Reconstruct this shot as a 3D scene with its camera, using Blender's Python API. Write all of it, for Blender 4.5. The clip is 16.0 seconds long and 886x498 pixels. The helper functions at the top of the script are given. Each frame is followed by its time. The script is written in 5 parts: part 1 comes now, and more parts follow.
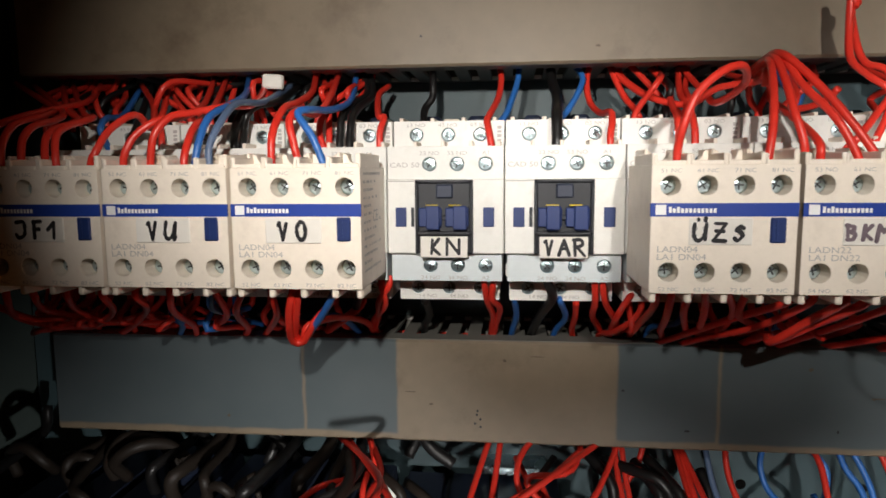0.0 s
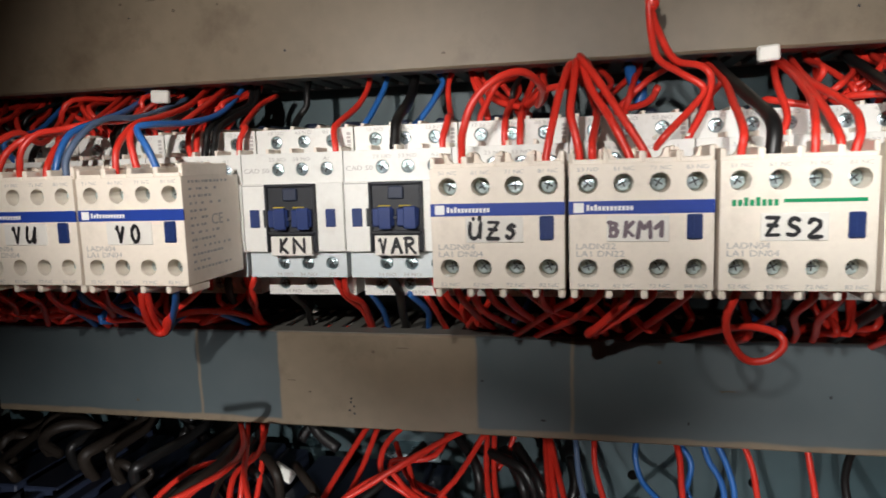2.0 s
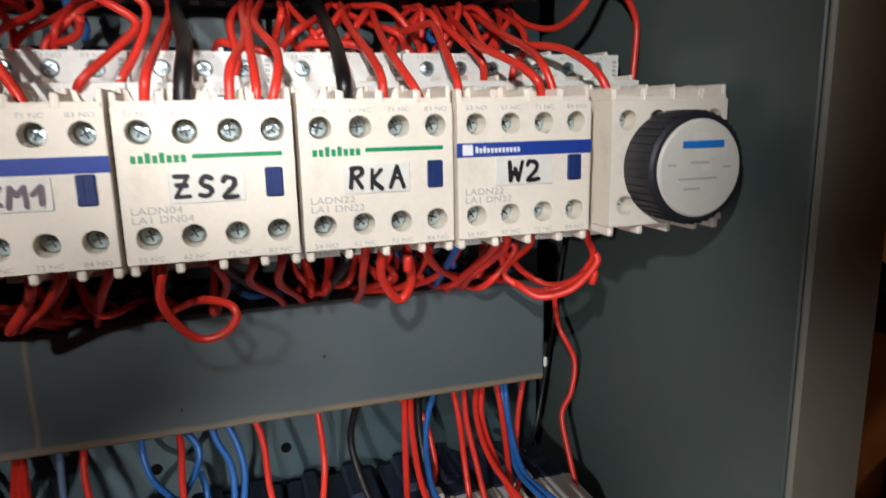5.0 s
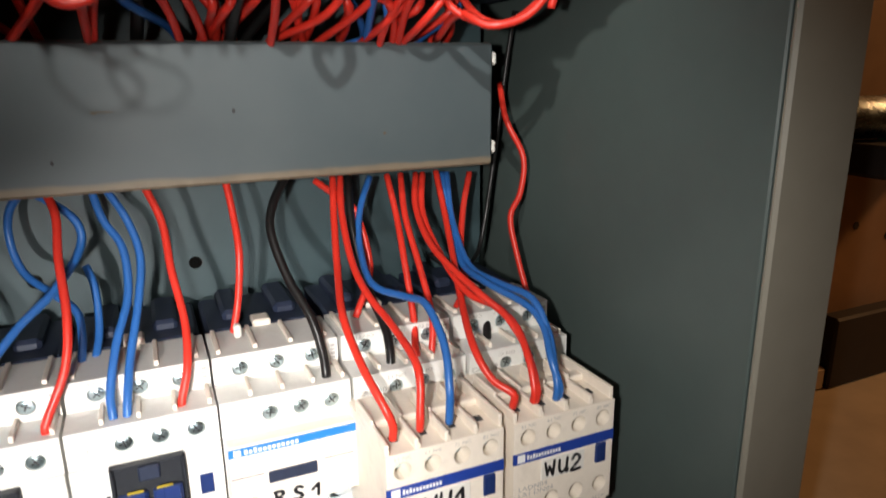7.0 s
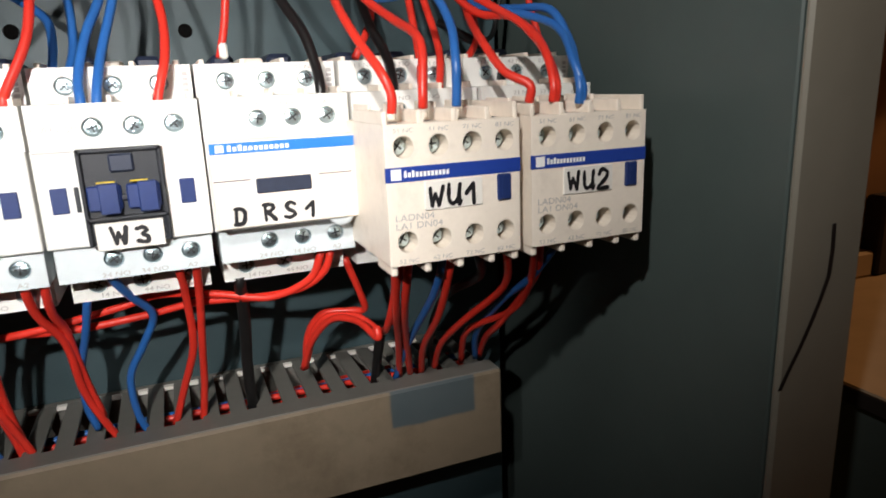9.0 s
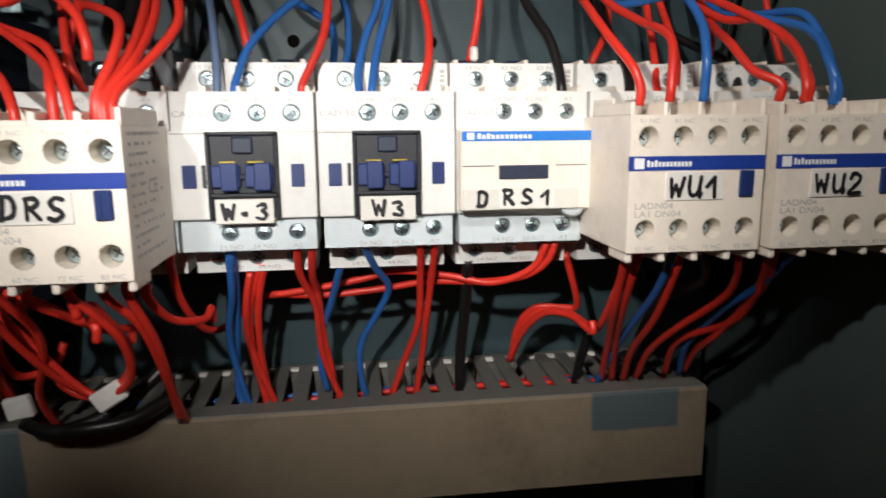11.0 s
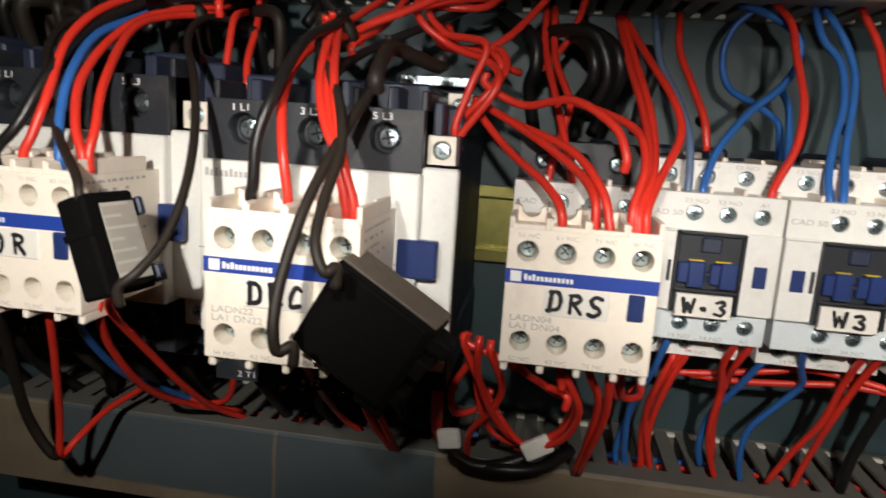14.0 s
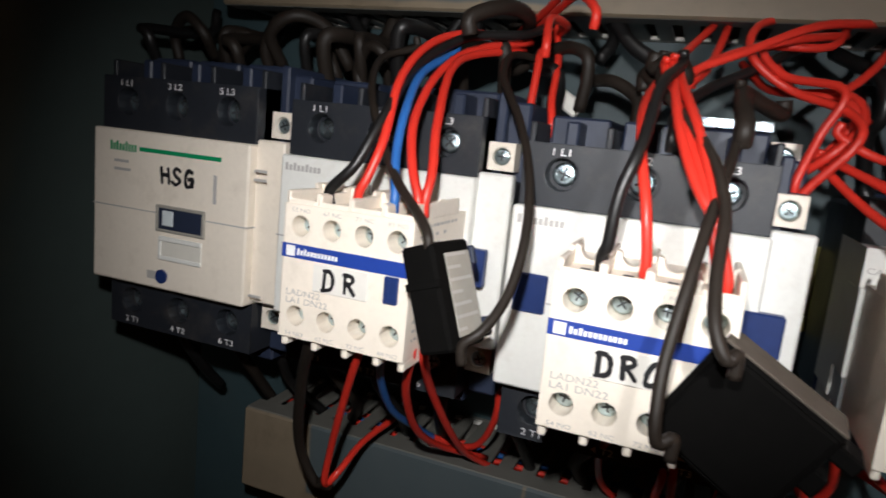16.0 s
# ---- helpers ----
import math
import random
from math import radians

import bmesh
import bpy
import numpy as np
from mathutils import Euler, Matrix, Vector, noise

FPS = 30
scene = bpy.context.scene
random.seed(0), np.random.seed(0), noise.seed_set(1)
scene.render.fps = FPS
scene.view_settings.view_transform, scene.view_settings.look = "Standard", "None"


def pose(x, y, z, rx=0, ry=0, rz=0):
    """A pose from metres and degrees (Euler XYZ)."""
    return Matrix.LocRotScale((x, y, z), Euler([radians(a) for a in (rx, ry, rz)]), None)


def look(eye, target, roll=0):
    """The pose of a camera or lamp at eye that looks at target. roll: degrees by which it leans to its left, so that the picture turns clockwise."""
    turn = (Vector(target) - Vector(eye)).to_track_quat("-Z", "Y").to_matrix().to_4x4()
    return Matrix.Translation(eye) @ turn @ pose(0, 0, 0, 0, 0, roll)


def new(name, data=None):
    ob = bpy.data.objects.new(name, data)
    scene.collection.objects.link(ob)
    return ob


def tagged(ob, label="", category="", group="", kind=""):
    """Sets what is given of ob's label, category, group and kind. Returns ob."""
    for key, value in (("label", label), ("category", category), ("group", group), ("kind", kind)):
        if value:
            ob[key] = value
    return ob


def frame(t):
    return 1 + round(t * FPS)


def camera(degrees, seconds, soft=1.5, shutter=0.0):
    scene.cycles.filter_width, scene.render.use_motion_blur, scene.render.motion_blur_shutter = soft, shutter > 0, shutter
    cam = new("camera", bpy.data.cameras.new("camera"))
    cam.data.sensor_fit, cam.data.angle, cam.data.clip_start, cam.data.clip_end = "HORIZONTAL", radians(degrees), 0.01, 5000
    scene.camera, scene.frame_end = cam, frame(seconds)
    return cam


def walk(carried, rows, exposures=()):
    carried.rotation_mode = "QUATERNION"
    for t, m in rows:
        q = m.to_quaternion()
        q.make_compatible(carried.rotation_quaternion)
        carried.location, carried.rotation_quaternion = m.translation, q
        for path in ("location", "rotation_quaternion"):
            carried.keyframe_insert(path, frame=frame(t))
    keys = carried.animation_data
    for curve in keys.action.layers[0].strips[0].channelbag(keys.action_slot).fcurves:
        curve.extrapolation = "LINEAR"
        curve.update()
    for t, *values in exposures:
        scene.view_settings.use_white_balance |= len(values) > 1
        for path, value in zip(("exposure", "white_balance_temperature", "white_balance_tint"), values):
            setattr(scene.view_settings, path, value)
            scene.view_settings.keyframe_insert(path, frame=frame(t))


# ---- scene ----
cam = camera(67.7, 16.0, soft=1.6, shutter=0.4)
PATH = [
    (0, (0.0479, -0.2539, 1.5188), (0.0220, -0.0070, 1.4893), -0.42),
    (0.5, (0.0661, -0.2542, 1.5199), (0.0334, -0.0084, 1.4886), -0.55),
    (1, (0.0834, -0.2564, 1.5203), (0.0431, -0.0119, 1.4879), -0.62),
    (1.5, (0.1096, -0.2565, 1.5208), (0.0629, -0.0130, 1.4888), -0.95),
    (2, (0.1395, -0.2575, 1.5206), (0.0881, -0.0148, 1.4896), -1.75),
    (2.5, (0.1565, -0.2587, 1.5220), (0.1079, -0.0153, 1.4920), -1.91),
    (3, (0.1734, -0.2558, 1.5303), (0.1408, -0.0097, 1.5006), -1.41),
    (3.5, (0.1853, -0.2517, 1.5350), (0.1826, -0.0039, 1.5023), -1.61),
    (4, (0.1943, -0.2455, 1.5329), (0.2234, -0.0000, 1.4958), -1.31),
    (4.5, (0.2015, -0.2369, 1.5273), (0.2559, 0.0032, 1.4837), -1.16),
    (4.7, (0.2038, -0.2324, 1.5238), (0.2685, 0.0046, 1.4776), -1.05),
    (6.8, (0.2102, -0.2050, 1.4454), (0.3069, 0.0161, 1.3798), -0.93),
    (7, (0.2090, -0.2053, 1.4356), (0.3081, 0.0147, 1.3700), -0.62),
    (7.5, (0.2083, -0.2101, 1.4062), (0.3102, 0.0083, 1.3394), -0.24),
    (8, (0.2126, -0.2099, 1.3831), (0.3167, 0.0067, 1.3141), -0.82),
    (8.2, (0.2125, -0.2088, 1.3720), (0.3152, 0.0083, 1.3026), -1.03),
    (10.3, (0.2027, -0.2067, 1.3092), (0.2579, 0.0340, 1.2706), -1.30),
    (10.5, (0.1986, -0.2087, 1.3125), (0.2466, 0.0336, 1.2738), -0.71),
    (11, (0.1883, -0.2151, 1.3211), (0.2210, 0.0287, 1.2762), -0.49),
    (11.5, (0.1759, -0.2184, 1.3296), (0.1939, 0.0270, 1.2853), -0.22),
    (12, (0.1661, -0.2216, 1.3364), (0.1716, 0.0246, 1.2935), 0.49),
    (12.5, (0.1484, -0.2246, 1.3394), (0.1413, 0.0209, 1.2925), 0.91),
    (13, (0.1269, -0.2239, 1.3423), (0.1167, 0.0213, 1.2944), 2.15),
    (13.5, (0.1142, -0.2256, 1.3461), (0.0947, 0.0192, 1.2991), 3.06),
    (14, (0.0993, -0.2247, 1.3491), (0.0644, 0.0185, 1.3030), 3.71),
    (14.5, (0.0868, -0.2263, 1.3527), (0.0416, 0.0154, 1.3080), 3.64),
    (15, (0.0716, -0.2271, 1.3533), (0.0137, 0.0121, 1.3092), 4.08),
    (15.5, (0.0573, -0.2248, 1.3552), (-0.0150, 0.0106, 1.3121), 4.35),
    (16, (0.0432, -0.2208, 1.3525), (-0.0434, 0.0098, 1.3096), 5.86),
]
walk(cam, [(t, look(eye, target, roll)) for t, eye, target, roll in PATH], exposures=[(0.0, 0.0, 6600, 10), (2.0, -0.12, 6400, 10), (3.5, 0.05, 6350, 10), (4.7, -0.05, 6200, 10), (6.8, 0.45, 6600, 10), (8.2, 0.45, 6500, 10), (10.3, -0.1, 6500, 10), (11.5, -0.2, 6550, 10), (12.5, -0.48, 6600, 10), (14.0, -0.4, 6900, 10), (15.0, -0.35, 6650, 10), (16.0, -0.25, 6350, 10)])

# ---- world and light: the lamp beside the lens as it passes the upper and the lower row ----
world = bpy.data.worlds.new("world")
world.use_nodes = True
world.node_tree.nodes["Background"].inputs[0].default_value = (1.0, 0.78, 0.55, 1)
world.node_tree.nodes["Background"].inputs[1].default_value = 0.0025
scene.world = world
U = 0.001
Z0 = 1.5


def V(x, y, z):
    return Vector((x * U, y * U, Z0 + z * U))


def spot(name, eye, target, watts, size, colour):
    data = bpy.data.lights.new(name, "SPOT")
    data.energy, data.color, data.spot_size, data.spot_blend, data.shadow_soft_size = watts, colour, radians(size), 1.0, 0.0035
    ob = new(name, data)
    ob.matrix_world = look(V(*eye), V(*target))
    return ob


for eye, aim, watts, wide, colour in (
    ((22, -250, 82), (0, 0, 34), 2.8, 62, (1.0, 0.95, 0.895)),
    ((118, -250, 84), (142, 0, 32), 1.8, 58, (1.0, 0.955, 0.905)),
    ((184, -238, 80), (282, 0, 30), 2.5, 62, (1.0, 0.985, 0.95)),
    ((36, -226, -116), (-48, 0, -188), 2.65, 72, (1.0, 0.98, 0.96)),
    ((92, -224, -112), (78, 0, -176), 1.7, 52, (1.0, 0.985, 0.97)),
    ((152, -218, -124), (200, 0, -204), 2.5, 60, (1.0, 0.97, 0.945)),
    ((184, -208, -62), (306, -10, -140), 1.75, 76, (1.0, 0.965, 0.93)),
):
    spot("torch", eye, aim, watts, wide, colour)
lamp = bpy.data.lights.new("room_lamp", "POINT")
lamp.energy, lamp.color, lamp.shadow_soft_size = 8.5, (1.0, 0.50, 0.20), 0.06
new("room_lamp", lamp).location = V(1400, -130, 330)


# ---- materials ----
def material(name, colour, rough=0.5, metal=0.0, vary=0.12, scale=400.0, bump=0.06, stain=0.0, stain_colour=(0.2, 0.15, 0.1), spec=0.5, coat=0.0, edge=0.0):
    m = bpy.data.materials.new(name)
    m.use_nodes = True
    nt = m.node_tree
    b = nt.nodes["Principled BSDF"]
    b.inputs["Roughness"].default_value, b.inputs["Metallic"].default_value = rough, metal
    b.inputs["Specular IOR Level"].default_value = spec
    b.inputs["Coat Weight"].default_value = coat
    tc = nt.nodes.new("ShaderNodeTexCoord")
    info = nt.nodes.new("ShaderNodeObjectInfo")
    n1 = nt.nodes.new("ShaderNodeTexNoise")
    n1.inputs["Scale"].default_value, n1.inputs["Detail"].default_value = scale, 6
    n2 = nt.nodes.new("ShaderNodeTexNoise")
    n2.inputs["Scale"].default_value, n2.inputs["Detail"].default_value = scale / 9, 4
    nt.links.new(tc.outputs["Object"], n1.inputs["Vector"])
    nt.links.new(tc.outputs["Object"], n2.inputs["Vector"])
    add = nt.nodes.new("ShaderNodeMath")
    add.operation = "ADD"
    nt.links.new(n1.outputs[0], add.inputs[0])
    nt.links.new(n2.outputs[0], add.inputs[1])
    add2 = nt.nodes.new("ShaderNodeMath")
    add2.operation = "MULTIPLY_ADD"
    nt.links.new(info.outputs["Random"], add2.inputs[0])
    add2.inputs[1].default_value = 0.35
    nt.links.new(add.outputs[0], add2.inputs[2])
    ramp = nt.nodes.new("ShaderNodeMapRange")
    ramp.inputs[1].default_value, ramp.inputs[2].default_value = 0.6, 1.6
    ramp.inputs[3].default_value, ramp.inputs[4].default_value = 1 - vary, 1 + vary
    nt.links.new(add2.outputs[0], ramp.inputs[0])
    mul = nt.nodes.new("ShaderNodeVectorMath")
    mul.operation = "SCALE"
    mul.inputs[0].default_value = colour
    nt.links.new(ramp.outputs[0], mul.inputs["Scale"])
    out = mul.outputs[0]
    if stain:
        n3 = nt.nodes.new("ShaderNodeTexNoise")
        n3.inputs["Scale"].default_value, n3.inputs["Detail"].default_value, n3.inputs["Roughness"].default_value = scale / 6, 8, 0.7
        nt.links.new(tc.outputs["Object"], n3.inputs["Vector"])
        r3 = nt.nodes.new("ShaderNodeMapRange")
        r3.inputs[1].default_value, r3.inputs[2].default_value = 0.52, 0.72
        r3.inputs[3].default_value, r3.inputs[4].default_value = 0.0, stain
        nt.links.new(n3.outputs[0], r3.inputs[0])
        mix = nt.nodes.new("ShaderNodeMix")
        mix.data_type = "RGBA"
        mix.inputs["B"].default_value = (*stain_colour, 1)
        for s in mix.inputs:
            if s.name == "B" and s.type == "RGBA":
                s.default_value = (*stain_colour, 1)
            if s.name == "A" and s.type == "RGBA":
                nt.links.new(out, s)
            if s.name == "Factor" and s.type == "VALUE":
                nt.links.new(r3.outputs[0], s)
        out = [s for s in mix.outputs if s.type == "RGBA"][0]
    nt.links.new(out, b.inputs["Base Color"])
    rr = nt.nodes.new("ShaderNodeMapRange")
    rr.inputs[3].default_value, rr.inputs[4].default_value = max(0.05, rough - 0.12), min(1, rough + 0.14)
    nt.links.new(n2.outputs[0], rr.inputs[0])
    nt.links.new(rr.outputs[0], b.inputs["Roughness"])
    if bump:
        bp = nt.nodes.new("ShaderNodeBump")
        bp.inputs["Strength"].default_value, bp.inputs["Distance"].default_value = bump, 0.0006
        nt.links.new(n1.outputs[0], bp.inputs["Height"])
        if edge:
            bev = nt.nodes.new("ShaderNodeBevel")
            bev.samples = 4
            bev.inputs["Radius"].default_value = edge
            nt.links.new(bev.outputs[0], bp.inputs["Normal"])
        nt.links.new(bp.outputs[0], b.inputs["Normal"])
    return m


CREAM = material("cream_plastic", (0.86, 0.775, 0.665), 0.42, edge=0.0006, vary=0.05, scale=500, stain=0.22, stain_colour=(0.42, 0.34, 0.25))
PALE = material("pale_cream_plastic", (0.80, 0.795, 0.755), 0.42, edge=0.0006, vary=0.05, scale=500, stain=0.20, stain_colour=(0.42, 0.34, 0.25))
GREYWHITE = material("pale_grey_plastic", (0.66, 0.72, 0.74), 0.42, edge=0.0006, vary=0.05, scale=500, stain=0.15, stain_colour=(0.35, 0.30, 0.24))
BLACKPL = material("anthracite_plastic", (0.014, 0.0165, 0.022), 0.5, edge=0.0007, vary=0.2, scale=500, stain=0.25, stain_colour=(0.10, 0.085, 0.07))
MATTE = material("matte_black_case", (0.003, 0.0028, 0.0026), 0.85, vary=0.3, scale=300, spec=0.08)
NAVY = material("navy_plastic", (0.014, 0.033, 0.135), 0.4, vary=0.15)
NAVYDARK = material("dark_navy_plastic", (0.018, 0.026, 0.052), 0.5, vary=0.2)
STRIPE = material("blue_print", (0.016, 0.05, 0.30), 0.4, vary=0.08)
SKYBLUE = material("light_blue_print", (0.02, 0.19, 0.62), 0.4, vary=0.05)
GREEN = material("green_print", (0.0, 0.27, 0.10), 0.4, vary=0.05)
WHITEPRINT = material("white_print", (0.85, 0.85, 0.85), 0.5, vary=0.03)
GREYPRINT = material("grey_print", (0.46, 0.44, 0.42), 0.6, vary=0.05)
INK = material("black_marker_ink", (0.012, 0.012, 0.014), 0.45, vary=0.3, scale=900)
FADED = material("faded_marker_ink", (0.16, 0.12, 0.14), 0.5, vary=0.3, scale=900)
PAPER = material("label_tape", (0.80, 0.77, 0.71), 0.35, vary=0.06, scale=300)
DULLPAPER = material("dull_label_paper", (0.34, 0.32, 0.28), 0.6, vary=0.12, scale=300)
DUSTY = material("dusty_black_plastic", (0.085, 0.07, 0.055), 0.8, vary=0.3, scale=300)
STEEL = material("zinc_plated_steel", (0.47, 0.57, 0.60), 0.27, metal=1.0, vary=0.35, scale=700, bump=0.5)
# Dark fill for recesses, mouths and slots: their inner shade is in the colour.
DARKSLOT = material("recess_shade", (0.03, 0.035, 0.04), 0.6)
RAILZINC = material("yellow_zinc_rail", (0.36, 0.33, 0.11), 0.34, metal=0.9, vary=0.25, scale=200)
PLATE = material("painted_grey_plate", (0.040, 0.070, 0.079), 0.5, vary=0.10, scale=120, stain=0.2, stain_colour=(0.07, 0.085, 0.085))
WALLPAINT = material("grey_green_cabinet_paint", (0.080, 0.106, 0.099), 0.42, vary=0.08, scale=90, stain=0.25, stain_colour=(0.085, 0.10, 0.095))
LIPPAINT = material("grey_flange_paint", (0.25, 0.235, 0.19), 0.45, vary=0.08, scale=90)
YELLOWED = material("yellow_wire_stub", (0.6, 0.45, 0.03), 0.5)
RED = material("red_pvc_insulation", (0.68, 0.034, 0.020), 0.36, vary=0.14, scale=150, bump=0.02)
BLUE = material("blue_pvc_insulation", (0.024, 0.125, 0.40), 0.36, vary=0.14, scale=150, bump=0.02)
GREYBLUE = material("grey_blue_insulation", (0.10, 0.15, 0.25), 0.4, vary=0.14, scale=150, bump=0.02)
BLACK = material("black_pvc_insulation", (0.009, 0.0085, 0.0085), 0.38, vary=0.2, scale=150, bump=0.02)
BROWN = material("brown_black_insulation", (0.017, 0.0125, 0.0095), 0.52, spec=0.35, vary=0.3, scale=150, bump=0.02)
TAG = material("white_marker_sleeve", (0.78, 0.76, 0.70), 0.5, vary=0.08)
BOARD = material("brown_fibreboard", (0.30, 0.17, 0.085), 0.75, vary=0.25, scale=30, stain=0.4, stain_colour=(0.15, 0.08, 0.04))
TABLETOP = material("worn_beige_tabletop", (0.42, 0.33, 0.22), 0.65, vary=0.2, scale=40, stain=0.5, stain_colour=(0.16, 0.10, 0.06))
DARKBROWN = material("dark_brown_matte", (0.020, 0.014, 0.011), 0.7, vary=0.3, scale=60)
ROOMWALL = material("dim_plaster", (0.28, 0.23, 0.18), 0.9, vary=0.1, scale=10)
SCUFF = material("brown_scuff", (0.10, 0.075, 0.05), 0.7)
GLASSY = material("clear_cover", (0.74, 0.71, 0.64), 0.22, vary=0.05)


def duct_plastic(name, kept):
    """Beige-yellowed duct plastic; inside the outlines of kept (x0, x1, z0, z1 in mm) it kept its blue-grey."""
    m = material(name, (0.196, 0.155, 0.106), 0.5, vary=0.14, scale=130, bump=0.08, stain=0.7, stain_colour=(0.095, 0.066, 0.040))
    if not kept:
        return m
    nt = m.node_tree
    bsdf = nt.nodes["Principled BSDF"]
    old = bsdf.inputs["Base Color"].links[0].from_socket

    def node(kind, op=None):
        n = nt.nodes.new(kind)
        if op:
            n.operation = op
        return n

    tc, wob = node("ShaderNodeTexCoord"), node("ShaderNodeTexNoise")
    wob.inputs["Scale"].default_value = 60
    nt.links.new(tc.outputs["Object"], wob.inputs["Vector"])
    shift = node("ShaderNodeVectorMath", "MULTIPLY_ADD")
    nt.links.new(wob.outputs["Color"], shift.inputs[0])
    shift.inputs[1].default_value = (0.0022, 0, 0.0026)
    nt.links.new(tc.outputs["Object"], shift.inputs[2])
    sep = node("ShaderNodeSeparateXYZ")
    nt.links.new(shift.outputs[0], sep.inputs[0])
    total = None
    for x0, x1, z0, z1 in kept:
        got = None
        for out, lo, hi in ((sep.outputs[0], x0 * U + 0.0011, x1 * U + 0.0011), (sep.outputs[2], z0 * U + 0.0013, z1 * U + 0.0013)):
            for edge, sign in ((lo, 1), (hi, -1)):
                r = node("ShaderNodeMapRange")
                r.interpolation_type = "SMOOTHSTEP"
                w = 0.0009
                r.inputs[1].default_value, r.inputs[2].default_value = edge - w, edge + w
                r.inputs[3].default_value, r.inputs[4].default_value = (0, 1) if sign > 0 else (1, 0)
                nt.links.new(out, r.inputs[0])
                if got is None:
                    got = r.outputs[0]
                else:
                    k = node("ShaderNodeMath", "MULTIPLY")
                    nt.links.new(got, k.inputs[0])
                    nt.links.new(r.outputs[0], k.inputs[1])
                    got = k.outputs[0]
        if total is None:
            total = got
        else:
            k = node("ShaderNodeMath", "MAXIMUM")
            nt.links.new(total, k.inputs[0])
            nt.links.new(got, k.inputs[1])
            total = k.outputs[0]
    n2 = node("ShaderNodeTexNoise")
    n2.inputs["Scale"].default_value, n2.inputs["Detail"].default_value = 45, 6
    nt.links.new(tc.outputs["Object"], n2.inputs["Vector"])
    grey = node("ShaderNodeMix")
    grey.data_type = "RGBA"
    mix = node("ShaderNodeMix")
    mix.data_type = "RGBA"
    sock = lambda n, nm: [q for q in n.inputs if q.name == nm and q.type == ("VALUE" if nm == "Factor" else "RGBA")][0]
    sock(grey, "A").default_value, sock(grey, "B").default_value = (0.060, 0.081, 0.089, 1), (0.088, 0.108, 0.114, 1)
    nt.links.new(n2.outputs[0], sock(grey, "Factor"))
    nt.links.new(total, sock(mix, "Factor"))
    nt.links.new(old, sock(mix, "A"))
    nt.links.new([q for q in grey.outputs if q.type == "RGBA"][0], sock(mix, "B"))
    nt.links.new([q for q in mix.outputs if q.type == "RGBA"][0], bsdf.inputs["Base Color"])
    return m


FINGER = material("duct_finger_plastic", (0.15, 0.145, 0.128), 0.5, vary=0.12, scale=160)


# ---- mesh helpers, in millimetres ----
def box(bm, x0, x1, y0, y1, z0, z1, bevel=0.4, front=True):
    vs = [bm.verts.new((x * U, y * U, z * U)) for x in (x0, x1) for y in (y0, y1) for z in (z0, z1)]
    fs = [(0, 1, 3, 2), (4, 6, 7, 5), (0, 4, 5, 1), (2, 3, 7, 6), (0, 2, 6, 4), (1, 5, 7, 3)]
    faces = [bm.faces.new([vs[i] for i in f]) for n, f in enumerate(fs) if front or n != 2]
    if bevel and front:
        edges = list({e for f in faces for e in f.edges})
        bmesh.ops.bevel(bm, geom=edges, offset=bevel * U, segments=1, profile=0.5, affect="EDGES")
    return bm


def boxes(*rows, bevel=0.4):
    bm = bmesh.new()
    for r in rows:
        box(bm, *r, bevel=bevel)
    return bm


def disc(bm, cx, cz, r, y0, y1, n=18, axis="y", bevel=0.0):
    """A cylinder along y from y0 (front) to y1."""
    ring = [(math.cos(2 * math.pi * i / n), math.sin(2 * math.pi * i / n)) for i in range(n)]
    b = min(bevel, r * 0.5)
    loops = [(y1, r), (y0 + b, r)] + ([(y0, r - b)] if b else [])
    made = [[bm.verts.new(((cx + c * rr) * U, y * U, (cz + s * rr) * U)) for c, s in ring] for y, rr in loops]
    for a, c in zip(made, made[1:]):
        for i in range(n):
            bm.faces.new((a[i], a[(i + 1) % n], c[(i + 1) % n], c[i]))
    bm.faces.new(made[-1])
    return bm


def holed(bm, x0, x1, z0, z1, y, holes, r, depth):
    """A front face with sunken round holes: one cell for each hole centre, in a row."""
    xs = [x0] + [(a[0] + b[0]) / 2 for a, b in zip(holes, holes[1:])] + [x1]
    for k, (cx, cz) in enumerate(holes):
        a, b = xs[k], xs[k + 1]
        angles = sorted([math.pi * 2 * i / 14 for i in range(14)] + [math.atan2(zz - cz, xx - cx) % (2 * math.pi) for xx in (a, b) for zz in (z0, z1)])
        rim, edge, floor = [], [], []
        for t in angles:
            c, s = math.cos(t), math.sin(t)
            f = min(((b if c > 0 else a) - cx) / c if abs(c) > 1e-9 else 1e9, ((z1 if s > 0 else z0) - cz) / s if abs(s) > 1e-9 else 1e9)
            rim.append(bm.verts.new(((cx + r * c) * U, y * U, (cz + r * s) * U)))
            edge.append(bm.verts.new(((cx + f * c) * U, y * U, (cz + f * s) * U)))
            floor.append(bm.verts.new(((cx + r * c) * U, (y + depth) * U, (cz + r * s) * U)))
        n = len(angles)
        for i in range(n):
            j = (i + 1) % n
            bm.faces.new((edge[i], edge[j], rim[j], rim[i]))
            bm.faces.new((rim[i], rim[j], floor[j], floor[i]))
        bm.faces.new(floor)
    return bm


def mesh_of(bm, name, mat, smooth=False):
    bmesh.ops.remove_doubles(bm, verts=bm.verts, dist=2e-6)
    bmesh.ops.recalc_face_normals(bm, faces=bm.faces)
    me = bpy.data.meshes.new(name)
    bm.to_mesh(me)
    bm.free()
    me.materials.append(mat)
    if smooth:
        me.shade_smooth()
    return me


